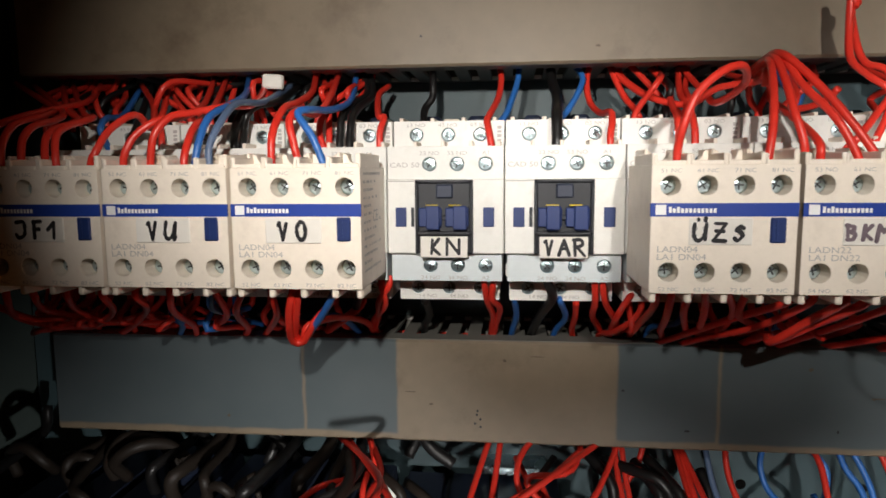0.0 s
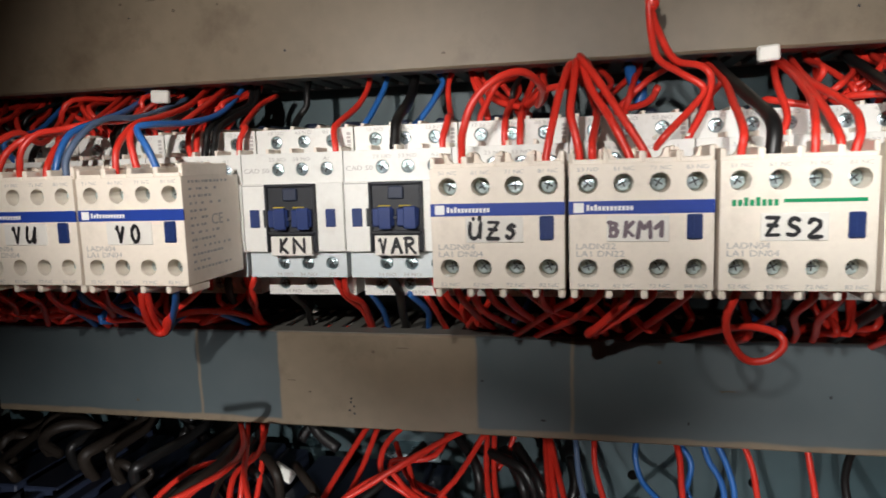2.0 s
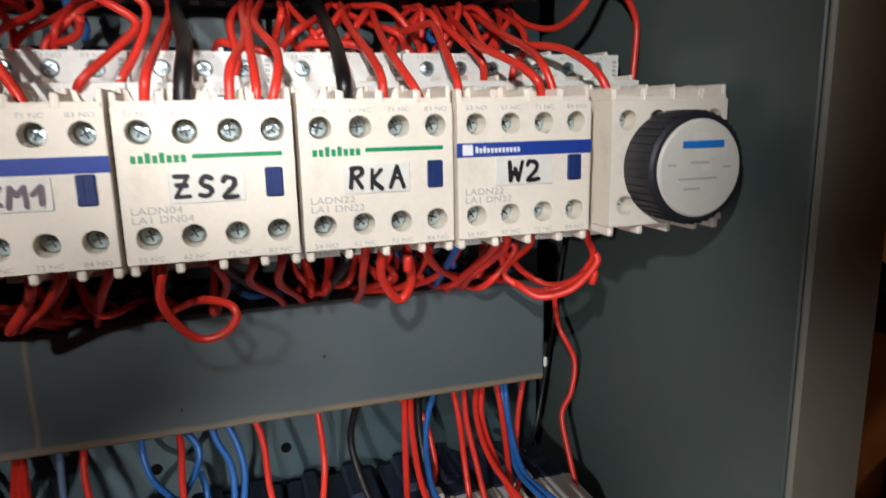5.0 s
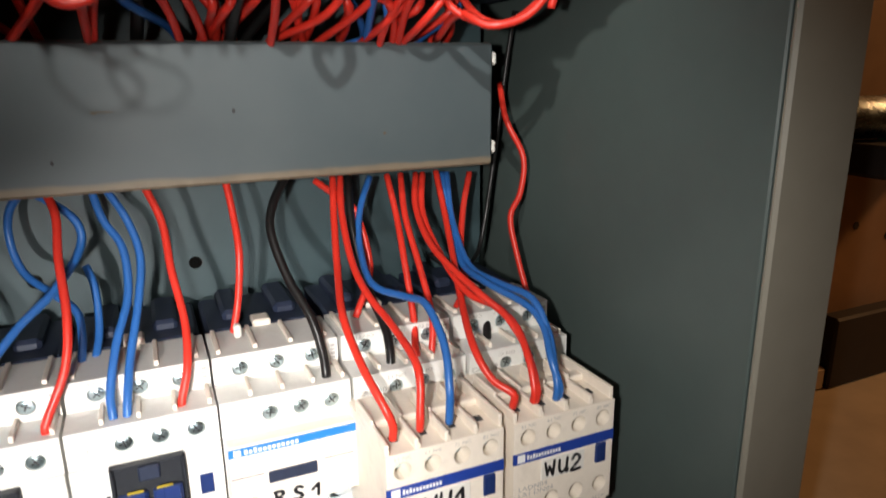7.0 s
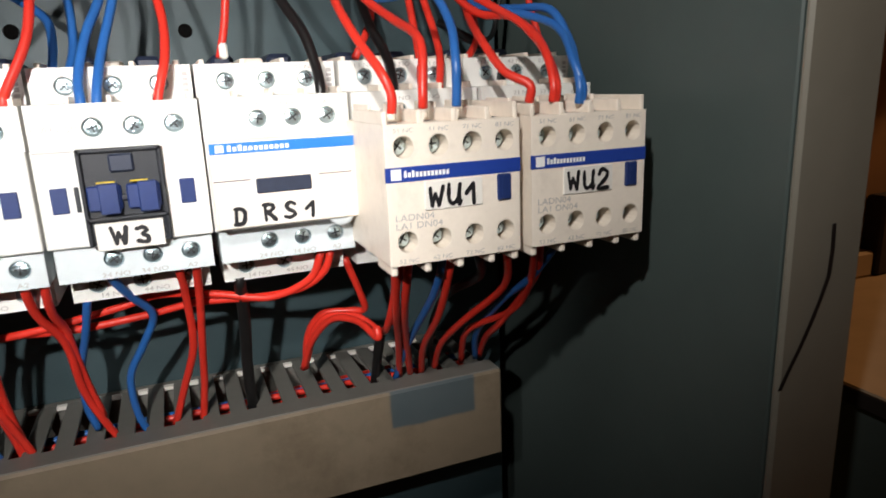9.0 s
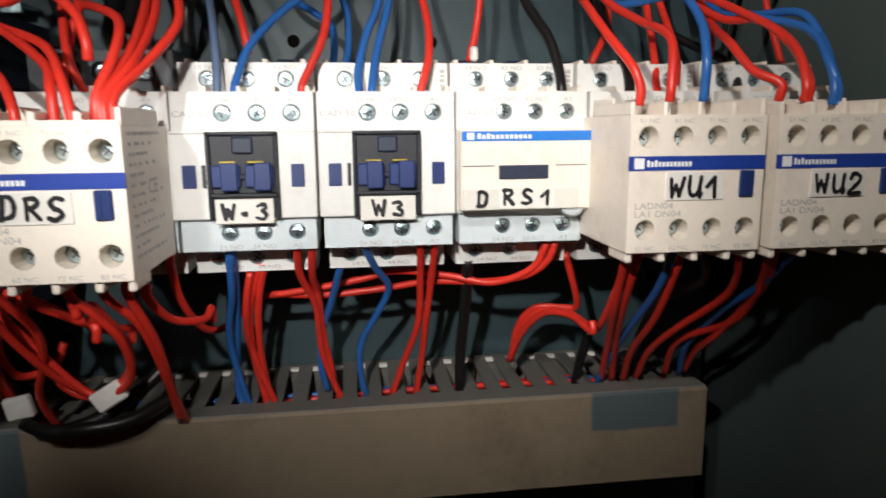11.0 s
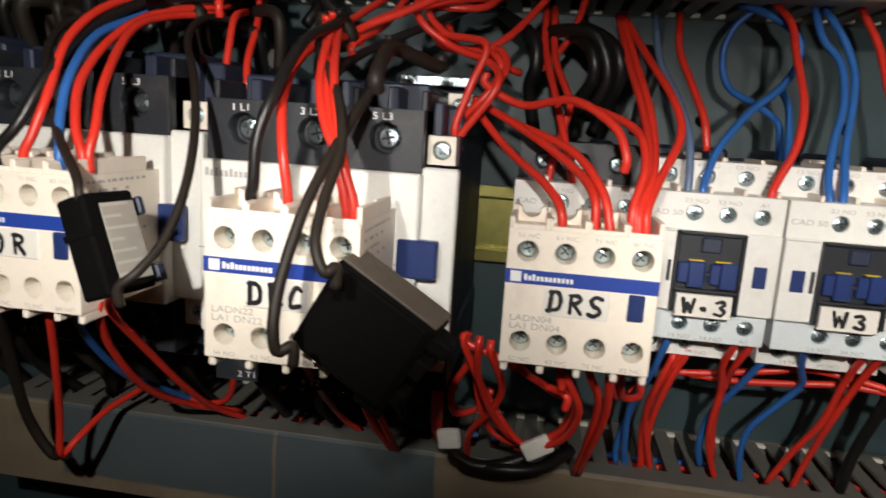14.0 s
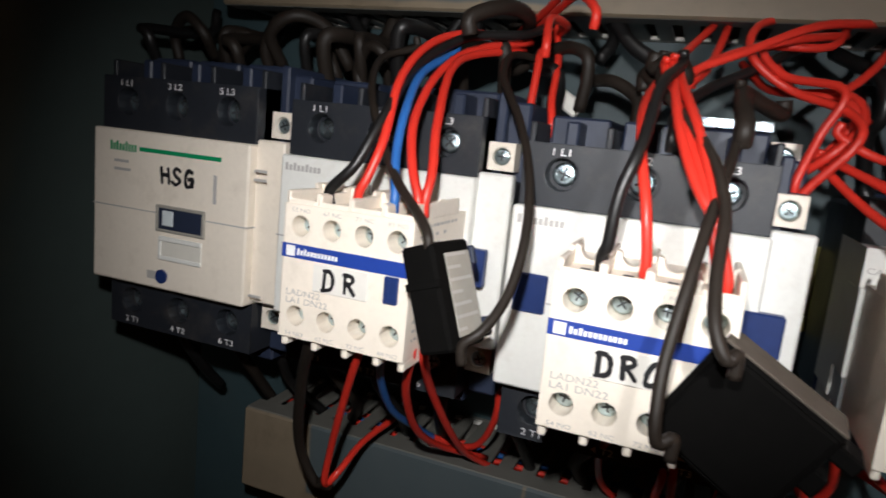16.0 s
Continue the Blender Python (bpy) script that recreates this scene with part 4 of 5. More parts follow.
def wire(mat, pts, r=1.35, what="from a duct slot to a terminal"):
    pts = list(pts)
    (xa, ya, za), (xb, yb, zb) = pts[0], pts[-1]
    if what.startswith("from a duct"):
        # the bared ends dip into the terminals
        if za > zb and yb < 7:
            pts.append((xb, yb + 0.5, zb - 5))
        if za > zb and ya < 7:
            pts.insert(0, (xa, ya + 0.5, za + 4))
    me = tube(pts, r)
    me.materials.append(mat)
    ob = new("wire", me)
    ob.location = (0, 0, Z0)
    colour = NAMES[mat.name]
    return tagged(ob, f"{'thick ' if r > 2.2 else ''}{colour} insulated wire {what}", "wire", f"{colour} wires")


# upper row top: KN / VAR
wire(BLACK, [(12, 50, 66), (13, 42, 59), (13, 40, 51), (10, 38, 46), (10, 32, 41), (11, 30, 38)], r=1.6)
wire(RED, [(42, 50, 66), (43, 42, 58), (42, 30, 49), (39, 14, 41), (38, 9, 38), (39, 6, 33), (40, 5, 27)])
wire(BLUE, [(51, 50, 66), (50, 44, 57), (47, 36, 47), (45, 32, 42), (43, 30, 39)])
wire(BLACK, [(64, 50, 66), (65, 40, 56), (66, 25, 48), (65, 10, 40), (65, 6, 32), (65, 5, 27)], r=2.2)
wire(BLUE, [(73, 50, 66), (78, 44, 59), (76, 38, 52), (72, 34, 45), (69, 32, 41), (67, 30, 39)])
wire(RED, [(82, 50, 65), (80, 46, 57), (81, 42, 48), (84, 30, 42), (86, 14, 41), (86, 9, 37), (85, 6, 32), (85, 5, 27)])
wire(RED, [(90, 50, 65), (92, 46, 58), (96, 42, 49), (99, 36, 44), (100, 30, 40)])
wire(RED, [(98, 50, 65), (106, 44, 55), (113, 40, 46), (118, 32, 41)])
# VO / VU / JF1
wire(RED, [(-9, 55, 58), (-11, 40, 52), (-6, 14, 41), (-3, 10, 40), (-4, 6, 34), (-4, 5, 26)])
wire(BLACK, [(-21, 52, 64), (-16, 40, 53), (-19, 25, 47), (-20, 10, 41), (-20, 6, 33), (-20, 4, 27)], r=1.6)
wire(BLACK, [(-17, 52, 63), (-14, 40, 52), (-16, 25, 46), (-16, 10, 40), (-16, 6, 33), (-16, 4, 27)], r=1.6)
wire(RED, [(-42, 50, 64), (-35, 20, 52), (-33, -5, 45), (-33, -22, 41), (-33, -34, 32), (-33, -36, 23)])
wire(RED, [(-31, 50, 64), (-25, 10, 48), (-25, -10, 40), (-26, -26, 40), (-27, -34, 36), (-25, -36, 28), (-24, -36, 23)])
wire(BLUE, [(-23, 50, 63), (-19, 20, 48), (-20, -5, 42), (-22, -28, 40), (-24, -34, 38), (-19, -36, 31), (-16, -36, 24), (-15, -36, 20)])
wire(RED, [(-35, 52, 61), (-27, 20, 48), (-28, 8, 40), (-28, 5, 33), (-26, 4, 27)])
wire(RED, [(-39, 52, 61), (-28, 18, 45), (-25, 8, 38), (-24, 4, 28)])
wire(BLUE, [(-74, 50, 63), (-60, 10, 50), (-57, -15, 43), (-58, -28, 38), (-59, -34, 30), (-60, -36, 22), (-60, -36, 19)])
wire(GREYBLUE, [(-53, 50, 59), (-52, 10, 47), (-53, -15, 44), (-53, -30, 36), (-55, -35, 28), (-55, -36, 22)])
wire(BLACK, [(-54, 52, 59), (-53, 20, 49), (-56, 4, 45), (-59, -2, 38), (-63, 4, 32), (-63, 4, 26)], r=1.6)
wire(BLACK, [(-51, 52, 58), (-50, 20, 48), (-54, 6, 45), (-56, 0, 40), (-59, 4, 32), (-60, 4, 27)], r=1.6)
wire(RED, [(-64, 50, 63), (-54, 5, 46), (-57, -15, 43), (-65, -25, 40), (-70, -32, 38), (-74, -36, 32), (-76, -36, 23)])
wire(RED, [(-91, 50, 62), (-78, 10, 46), (-72, -20, 39), (-76, -30, 37), (-82, -34, 32), (-85, -36, 26), (-86, -36, 22)])
wire(RED, [(-85, 50, 62), (-71, 5, 45), (-65, -25, 35), (-64, -34, 27), (-64, -36, 22)])
wire(RED, [(-113, 50, 63), (-100, 20, 47), (-97, 10, 40), (-94, 5, 33), (-94, 4, 26)])
wire(RED, [(-127, 50, 60), (-105, 20, 47), (-92, -6, 36), (-90, -20, 40), (-94, -30, 34), (-96, -36, 26), (-98, -36, 22)])
wire(RED, [(-162, 50, 61), (-127, 5, 43), (-113, -10, 40), (-113, -25, 36), (-113, -32, 32), (-111, -36, 24)])
wire(RED, [(-167, 50, 61), (-134, 5, 45), (-119, -10, 39), (-118, -25, 35), (-117, -32, 31), (-115, -36, 23)])
wire(RED, [(-182, 50, 61), (-133, 0, 44), (-125, -15, 39), (-124, -28, 36), (-125, -33, 31), (-124, -36, 23)])
wire(RED, [(-191, 50, 62), (-141, 5, 46), (-129, -15, 41), (-131, -28, 37), (-132, -34, 30), (-132, -36, 22)])
wire(RED, [(-147, 50, 61), (-134, 20, 50), (-133, 0, 45), (-135, -20, 40), (-138, -32, 34), (-136, -36, 22)])
wire(BLUE, [(-128, 50, 58), (-122, 25, 44), (-117, 5, 41), (-115, -3, 36), (-116, 3, 29), (-115, 4, 26)])
wire(BLACK, [(-123, 52, 60), (-111, 20, 43), (-107, 8, 36), (-108, 5, 31), (-108, 4, 26)], r=1.6)
wire(RED, [(-82, 54, 62), (-81, 44, 51), (-81, 34, 41), (-80, 30, 36)])
wire(RED, [(-98, 54, 63), (-97, 44, 51), (-95, 34, 42), (-94, 30, 36)])
wire(RED, [(-144, 54, 61), (-136, 44, 51), (-129, 34, 42), (-127, 30, 36)])
wire(RED, [(-110, 54, 63), (-105, 42, 52), (-100, 34, 42), (-97, 30, 36)])
# UZS / BKM1
wire(RED, [(122, 52, 62), (125, 30, 50), (123, 5, 43), (126, -15, 47), (121, -30, 51), (113, -36, 49), (105, -38, 42), (101, -38, 32), (100, -36, 25)])
wire(RED, [(108, 52, 63), (113, 38, 53), (111, 25, 46), (110, 8, 38), (110, 5, 29)])
wire(RED, [(120, 52, 62), (117, 35, 50), (116, 15, 42), (116, 7, 35), (116, 5, 29)])
wire(RED, [(89, 52, 66), (95, 44, 57), (104, 30, 48), (117, 20, 44), (125, 10, 49), (136, 0, 50), (135, -10, 52)])
wire(RED, [(140, 40, 54), (140, 16, 56), (136, -8, 56), (133, -22, 47), (130, -32, 33), (128, -35, 22)])
wire(RED, [(142, 40, 54), (141, 16, 58), (138, -8, 57), (137, -22, 47), (136, -32, 37), (138, -35, 28), (139, -35, 21)])
wire(RED, [(147, 40, 53), (144, 16, 56), (140, -10, 56), (143, -22, 45), (149, -32, 34), (155, -35, 21)])
wire(RED, [(146, 40, 56), (142, 14, 59), (139, -10, 58), (144, -20, 50), (152, -30, 36), (160, -35, 22)])
wire(RED, [(147, 52, 62), (152, 35, 53), (146, 15, 45), (145, -10, 36), (143, -34, 27), (143, -36, 21)])
wire(RED, [(163, -6, 77), (164, -4, 66), (167, 0, 57), (176, 6, 52), (184, 6, 46), (178, 2, 38), (169, -4, 29), (166, 0, 24)])
wire(RED, [(165, -6, 74), (163, -6, 77), (166, -2, 68), (173, 4, 57), (183, 10, 55), (187, 10, 50), (184, 6, 39), (178, 2, 28)])
wire(BLUE, [(160, 44, 60), (161, 40, 54), (164, 36, 49), (163, 36, 44)], r=2.6)
wire(RED, [(168, 10, 48), (166, 16, 44), (161, 22, 42), (154, 30, 42)])
# ZS2 / RKA / W2
wire(RED, [(191, 50, 62), (193, 20, 51), (191, -10, 39), (189, -34, 29), (188, -36, 22)])
wire(BLACK, [(194, 50, 62), (195, 20, 51), (198, -10, 39), (198, -32, 31), (197, -36, 21)], r=2.4)
wire(RED, [(218, 50, 61), (216, 15, 51), (215, -10, 40), (210, -32, 31), (209, -36, 22)])
wire(RED, [(221, 50, 61), (217, 5, 47), (216, -20, 36), (216, -34, 27), (216, -36, 22)])
wire(RED, [(225, 50, 61), (219, 5, 47), (223, -22, 36), (222, -34, 28), (220, -36, 21)])
wire(RED, [(219, 52, 62), (212, 20, 49), (213, 8, 36), (211, 5, 29), (210, 4, 24)])
wire(BLACK, [(246, 50, 61), (244, 20, 50), (242, -10, 40), (240, -34, 28), (240, -36, 21)], r=2.2)
wire(RED, [(255, 50, 61), (251, 15, 49), (251, -15, 37), (251, -34, 28), (251, -36, 20)])
wire(RED, [(267, 50, 61), (261, 10, 46), (258, -20, 35), (260, -34, 26), (262, -36, 21)])
wire(RED, [(286, 40, 57), (273, 20, 47), (277, 0, 47), (275, -20, 37), (274, -34, 27), (274, -36, 22)])
wire(RED, [(294, 50, 61), (289, 20, 49), (294, 5, 39), (296, 0, 34), (298, 4, 27)])
wire(RED, [(299, 50, 60), (294, 15, 47), (291, -10, 39), (296, -28, 32), (299, -36, 27), (301, -36, 23)])
wire(RED, [(309, 50, 60), (306, 15, 48), (306, -15, 38), (303, -32, 32), (305, -36, 24)])
wire(RED, [(315, 50, 60), (311, 10, 43), (319, -15, 38), (322, -32, 30), (325, -36, 22)])
wire(RED, [(321, 50, 60), (320, 20, 49), (316, 8, 39), (308, 0, 32), (309, 4, 26)])
wire(RED, [(327, 52, 62), (332, 40, 53), (338, 25, 50), (341, 10, 56), (347, 5, 68), (358, 5, 77), (368, 8, 81), (370, 10, 77), (360, 10, 72), (349, 8, 70), (360, 12, 63), (368, 14, 52), (368, 14, 38), (367, 14, 26)])
wire(RED, [(206, 30, 39), (208, 20, 42), (212, 15, 41), (225, 12, 38)])
wire(RED, [(235, 50, 61), (233, 40, 48), (236, 25, 40), (237, 18, 42), (251, 10, 41), (258, 8, 38)])
wire(RED, [(288, 54, 61), (287, 44, 53), (278, 34, 44), (280, 30, 38)])
wire(BLUE, [(286, 54, 61), (286, 46, 53), (290, 36, 44), (292, 30, 38)])
# upper row bottom
wire(BLACK, [(12, 14, -34), (12, 30, -44), (8, 42, -53), (8, 50, -63)], r=1.7)
wire(RED, [(37, 4, -24), (38, 12, -34), (40, 28, -44), (39, 40, -53), (38, 50, -62)])
wire(RED, [(41, 4, -24), (40, 10, -33), (43, 20, -39), (41, 36, -50), (39, 50, -62)])
wire(BLUE, [(49, 14, -33), (50, 28, -44), (48, 42, -55), (48, 50, -62)])
wire(BLACK, [(62, 4, -25), (64, 8, -32), (60, 25, -43), (57, 42, -55), (57, 50, -62)], r=2.0)
wire(BLUE, [(67, 12, -33), (71, 28, -44), (68, 42, -53), (66, 50, -62)])
wire(RED, [(74, 14, -34), (75, 28, -44), (75, 42, -53), (77, 50, -61)])
wire(RED, [(80, 4, -25), (81, 10, -34), (82, 25, -43), (87, 40, -52), (90, 50, -61)])
wire(RED, [(83, 4, -25), (85, 8, -34), (91, 20, -44), (95, 40, -54), (97, 50, -61)])
wire(RED, [(96, 14, -31), (90, 10, -39), (91, 36, -53), (93, 50, -61)])
wire(RED, [(96, -30, -23), (97, -20, -30), (98, 15, -45), (100, 45, -57)])
wire(RED, [(101, -30, -23), (103, -15, -34), (109, 20, -48), (118, 48, -60)])
wire(RED, [(107, -30, -22), (109, -15, -32), (119, 20, -47), (129, 48, -60)])
wire(RED, [(112, -30, -22), (116, -15, -33), (124, 20, -48), (133, 48, -60)])
wire(RED, [(119, -30, -22), (126, -15, -32), (132, 20, -48), (138, 48, -60)])
wire(RED, [(125, -30, -22), (128, -15, -33), (148, 20, -46), (160, 48, -59)])
wire(RED, [(-37, -30, -25), (-41, -15, -36), (-63, 30, -54), (-74, 50, -64)])
wire(RED, [(-28, -34, -23), (-31, -30, -32), (-33, -22, -43), (-29, -20, -44), (-24, -22, -36), (-20, -12, -30), (-20, 0, -25)])
wire(RED, [(-26, -34, -23), (-29, -28, -33), (-32, -20, -42), (-30, -18, -44), (-27, -20, -38), (-19, -6, -38), (-14, 20, -46), (-16, 50, -61)])
wire(BLUE, [(-13, -34, -22), (-18, -28, -30), (-28, -18, -42), (-31, -16, -44), (-27, -10, -39), (-21, 0, -39), (-21, 40, -56)])
wire(RED, [(-75, -30, -25), (-82, -15, -35), (-87, 10, -46), (-104, 46, -63)])
wire(BLUE, [(-89, 0, -40), (-92, 10, -46), (-104, 30, -55)])
wire(BLUE, [(-60, -30, -24), (-64, -20, -32), (-66, 0, -38), (-62, 10, -38)])
wire(RED, [(-4, 4, -27), (-4, 10, -36), (-13, 28, -48), (-12, 46, -60)])
wire(RED, [(-1, 4, -27), (-6, 8, -34), (-9, 20, -43), (-18, 46, -60)])
wire(BLACK, [(-12, 2, -29), (-17, 14, -38), (-22, 40, -53), (-24, 50, -62)], r=1.7)
wire(RED, [(-48, -30, -24), (-57, -15, -35), (-67, 20, -50), (-85, 48, -63)])
wire(RED, [(-58, -30, -24), (-63, -10, -37), (-85, 20, -50), (-105, 48, -62)])
wire(RED, [(-88, -30, -26), (-93, -15, -34), (-119, 15, -49), (-149, 48, -62)])
wire(RED, [(-101, -30, -26), (-107, -15, -35), (-132, 10, -47), (-157, 30, -53), (-191, 48, -60)])
wire(RED, [(-115, -30, -26), (-125, -10, -36), (-117, 0, -43), (-108, 10, -42), (-121, 46, -59)])
wire(RED, [(-128, -30, -26), (-139, -10, -36), (-133, 5, -42), (-122, 20, -49), (-137, 48, -63)])
wire(RED, [(-139, -30, -27), (-152, -10, -39), (-146, 5, -46), (-134, 10, -43), (-153, 46, -60)])
wire(RED, [(-155, -20, -31), (-149, -5, -41), (-141, 5, -43), (-185, 40, -59)])
wire(RED, [(138, -30, -25), (128, -10, -35), (115, 20, -50), (102, 48, -64)])
wire(RED, [(145, -30, -25), (136, -10, -38), (123, 20, -51), (113, 48, -64)])
wire(RED, [(155, -30, -25), (150, -18, -34), (142, -8, -44), (144, 5, -45), (146, 44, -60)], r=1.6)
wire(RED, [(162, -30, -25), (154, -16, -35), (144, -6, -44), (147, 10, -46), (151, 44, -59)], r=1.6)
wire(RED, [(174, -30, -24), (168, -12, -35), (160, 20, -51), (155, 48, -64)])
wire(RED, [(188, -34, -23), (186, -30, -32), (188, -26, -40), (194, -22, -48), (201, -22, -48), (206, -22, -43), (204, -20, -39), (196, -12, -39), (187, 10, -47), (170, 44, -62)])
wire(RED, [(201, -30, -24), (204, -15, -34), (200, 20, -51), (198, 48, -64)])
wire(RED, [(212, -30, -25), (211, -15, -34), (221, 15, -48), (227, 48, -64)])
wire(RED, [(220, -30, -25), (220, -12, -36), (229, 20, -50), (235, 48, -64)])
wire(RED, [(245, -30, -25), (246, -18, -35), (250, 5, -46), (253, 46, -64)])
wire(RED, [(250, -32, -24), (251, -25, -34), (258, -18, -44), (262, -20, -38), (259, -28, -27)], r=1.6)
wire(RED, [(264, -30, -25), (275, -10, -37), (291, 15, -48), (300, 48, -65)])
wire(RED, [(292, -30, -26), (293, -15, -34), (292, 5, -45), (302, 46, -63)])
wire(RED, [(288, -30, -26), (290, -12, -35), (288, 15, -50), (294, 46, -64)])
wire(RED, [(328, -20, -28), (333, -16, -36), (331, -8, -46), (324, 0, -50), (316, 5, -46), (304, 0, -35)])
wire(BLACK, [(204, 0, -32), (212, 15, -43), (211, 40, -58), (212, 50, -65)], r=2.0)
wire(BLACK, [(244, 0, -34), (240, 15, -45), (239, 40, -60), (239, 50, -67)], r=2.0)
wire(BLUE, [(278, -20, -28), (280, 0, -40), (286, 30, -54), (290, 50, -66)])
# right end of duct 2
wire(RED, [(357, 60, -71), (355, 50, -86), (361, 45, -102), (358, 42, -117), (352, 40, -127), (352, 34, -142), (353, 25, -160), (353, 20, -166)])
wire(BLACK, [(364, 60, -40), (362, 64, -66), (357, 66, -110), (349, 62, -143), (337, 50, -150)], r=1.1)
# between duct 2 and lower row
wire(BLUE, [(166, 50, -99), (177, 45, -104), (186, 41, -112), (186, 38, -121), (178, 27, -131), (167, 19, -140), (157, 11, -152), (153, 7, -162), (152, 5, -167)])
wire(BLUE, [(174, 52, -99), (166, 54, -108), (164, 55, -119), (167, 51, -130), (175, 43, -136), (182, 38, -142), (183, 34, -150), (182, 30, -158)])
wire(RED, [(177, 45, -99), (181, 35, -108), (181, 25, -120), (182, 14, -136), (180, 8, -150), (174, 4, -163), (173, 3, -166)])
wire(BLUE, [(191, 45, -100), (194, 40, -112), (199, 34, -121), (199, 26, -135), (194, 16, -148), (191, 8, -160), (191, 4, -167)])
wire(BLUE, [(195, 45, -101), (201, 40, -112), (204, 34, -124), (202, 26, -137), (198, 16, -151), (196, 8, -160), (195, 4, -167)])
wire(BLUE, [(186, 50, -130), (188, 46, -137), (188, 40, -150), (186, 32, -159)])
wire(RED, [(207, 45, -100), (212, 38, -114), (213, 28, -129), (215, 18, -144), (214, 8, -156), (211, 4, -166)])
wire(RED, [(235, 45, -102), (236, 40, -114), (236, 32, -127), (234, 30, -143), (231, 28, -155)])
wire(BLACK, [(257, 48, -104), (251, 42, -112), (248, 34, -121), (251, 24, -136), (256, 14, -148), (258, 8, -159), (258, 4, -166)], r=1.7)
wire(RED, [(275, 45, -104), (272, 35, -117), (267, 15, -133), (262, -8, -142), (263, -24, -153), (266, -34, -162), (268, -36, -168)])
wire(RED, [(278, 45, -104), (275, 35, -115), (273, 18, -130), (274, 4, -139), (278, -12, -147), (279, -30, -154), (277, -36, -167)])
wire(BLUE, [(291, 48, -106), (284, 40, -117), (280, 30, -128), (278, 10, -138), (285, -6, -139), (288, -16, -139), (289, -28, -149), (287, -36, -160), (287, -36, -167)])
wire(BLACK, [(282, 48, -105), (279, 36, -122), (280, 24, -142), (283, 14, -155), (283, 8, -162), (282, 4, -169)], r=1.7)
wire(RED, [(299, 50, -106), (299, 40, -121), (297, 28, -134), (296, 16, -156), (294, 10, -164), (293, 4, -171)])
wire(RED, [(305, 50, -106), (302, 38, -121), (302, 24, -138), (302, 12, -155), (299, 6, -168)])
wire(RED, [(311, 48, -106), (306, 36, -118), (305, 16, -130), (313, -6, -142), (320, -18, -150), (319, -30, -158), (318, -36, -167)])
wire(RED, [(314, 48, -106), (309, 36, -121), (309, 14, -136), (312, 0, -144), (317, -12, -146), (320, -22, -153), (320, -30, -160), (319, -36, -167)])
wire(RED, [(321, 50, -106), (320, 40, -120), (316, 24, -133), (310, 4, -145), (303, -20, -154), (305, -30, -163), (310, -36, -167)])
wire(BLUE, [(324, 50, -107), (322, 40, -123), (319, 22, -138), (321, 4, -142), (329, -12, -147), (330, -22, -152), (327, -32, -160), (328, -36, -168)])
wire(BLUE, [(326, 50, -107), (323, 38, -125), (321, 18, -139), (325, 2, -142), (330, -14, -144), (331, -24, -154), (328, -32, -161), (327, -36, -168)])
wire(RED, [(338, 52, -108), (332, 46, -122), (326, 36, -137), (324, 28, -150), (314, 20, -160)])
wire(BLACK, [(318, 50, -142), (324, 40, -148), (327, 26, -154), (327, 16, -161), (324, 8, -169)], r=1.7)
wire(RED, [(269, 50, -106), (275, 45, -111), (282, 42, -117), (285, 36, -132), (284, 32, -143), (276, 26, -156)])
# upper-row bottom seen from 6.8: reds dropping into duct 2 behind
wire(RED, [(200, 10, -35), (199, -5, -44), (198, 30, -56)])
wire(RED, [(231, 10, -34), (234, 15, -45), (236, 40, -55)])
wire(RED, [(246, 10, -34), (248, 20, -39), (240, 30, -49), (242, 40, -55)])
wire(BLACK, [(258, 20, -32), (256, 30, -40), (245, 45, -55)], r=1.7)
wire(RED, [(263, 10, -33), (260, 20, -46), (266, 40, -56)])
wire(RED, [(274, 0, -34), (267, 10, -47), (254, 35, -54)])
wire(RED, [(285, 0, -34), (279, 10, -45), (268, 38, -56)])
wire(BLUE, [(288, 30, -34), (294, 30, -44), (293, 35, -51), (280, 42, -56)])
wire(RED, [(298, 0, -33), (288, 10, -48), (285, 40, -56)])
wire(RED, [(308, 0, -36), (298, 5, -49), (300, 38, -57)])
wire(RED, [(332, -20, -38), (325, -15, -48), (314, -10, -51), (308, 0, -47), (313, 30, -54)])
wire(RED, [(315, 0, -33), (304, 0, -43), (314, -5, -50), (325, -8, -49), (332, -18, -41)])
# lower row bottom
wire(BLUE, [(148, 6, -217), (146, 20, -236), (142, 36, -262), (140, 44, -281), (142, 44, -290)])
wire(RED, [(156, 14, -224), (150, 22, -241), (148, 34, -262), (150, 42, -281), (151, 44, -290)])
wire(RED, [(157, 14, -224), (153, 22, -241), (151, 34, -262), (152, 42, -281), (154, 44, -289)])
wire(RED, [(130, 0, -221), (130, 8, -234), (133, 20, -247), (138, 28, -251), (144, 32, -247), (148, 34, -242)])
wire(RED, [(154, 32, -240), (169, 30, -238), (190, 28, -234), (203, 26, -231), (221, 20, -232), (237, 14, -234), (250, 8, -228), (254, 4, -218)])
wire(RED, [(156, 34, -240), (177, 30, -240), (198, 28, -238), (215, 24, -235), (235, 16, -234), (248, 10, -231), (255, 6, -225), (257, 4, -218)])
wire(RED, [(169, 4, -218), (169, 14, -229), (173, 26, -243), (174, 36, -264), (178, 42, -280), (182, 44, -290)])
wire(RED, [(174, 4, -218), (173, 14, -229), (174, 24, -238), (175, 36, -259), (178, 42, -278)])
wire(BLUE, [(183, 14, -225), (179, 26, -241), (174, 38, -258), (173, 44, -274), (175, 46, -284)])
wire(BLUE, [(191, 4, -217), (195, 14, -227), (200, 24, -237), (195, 32, -250), (189, 38, -263), (189, 42, -279), (192, 44, -290)])
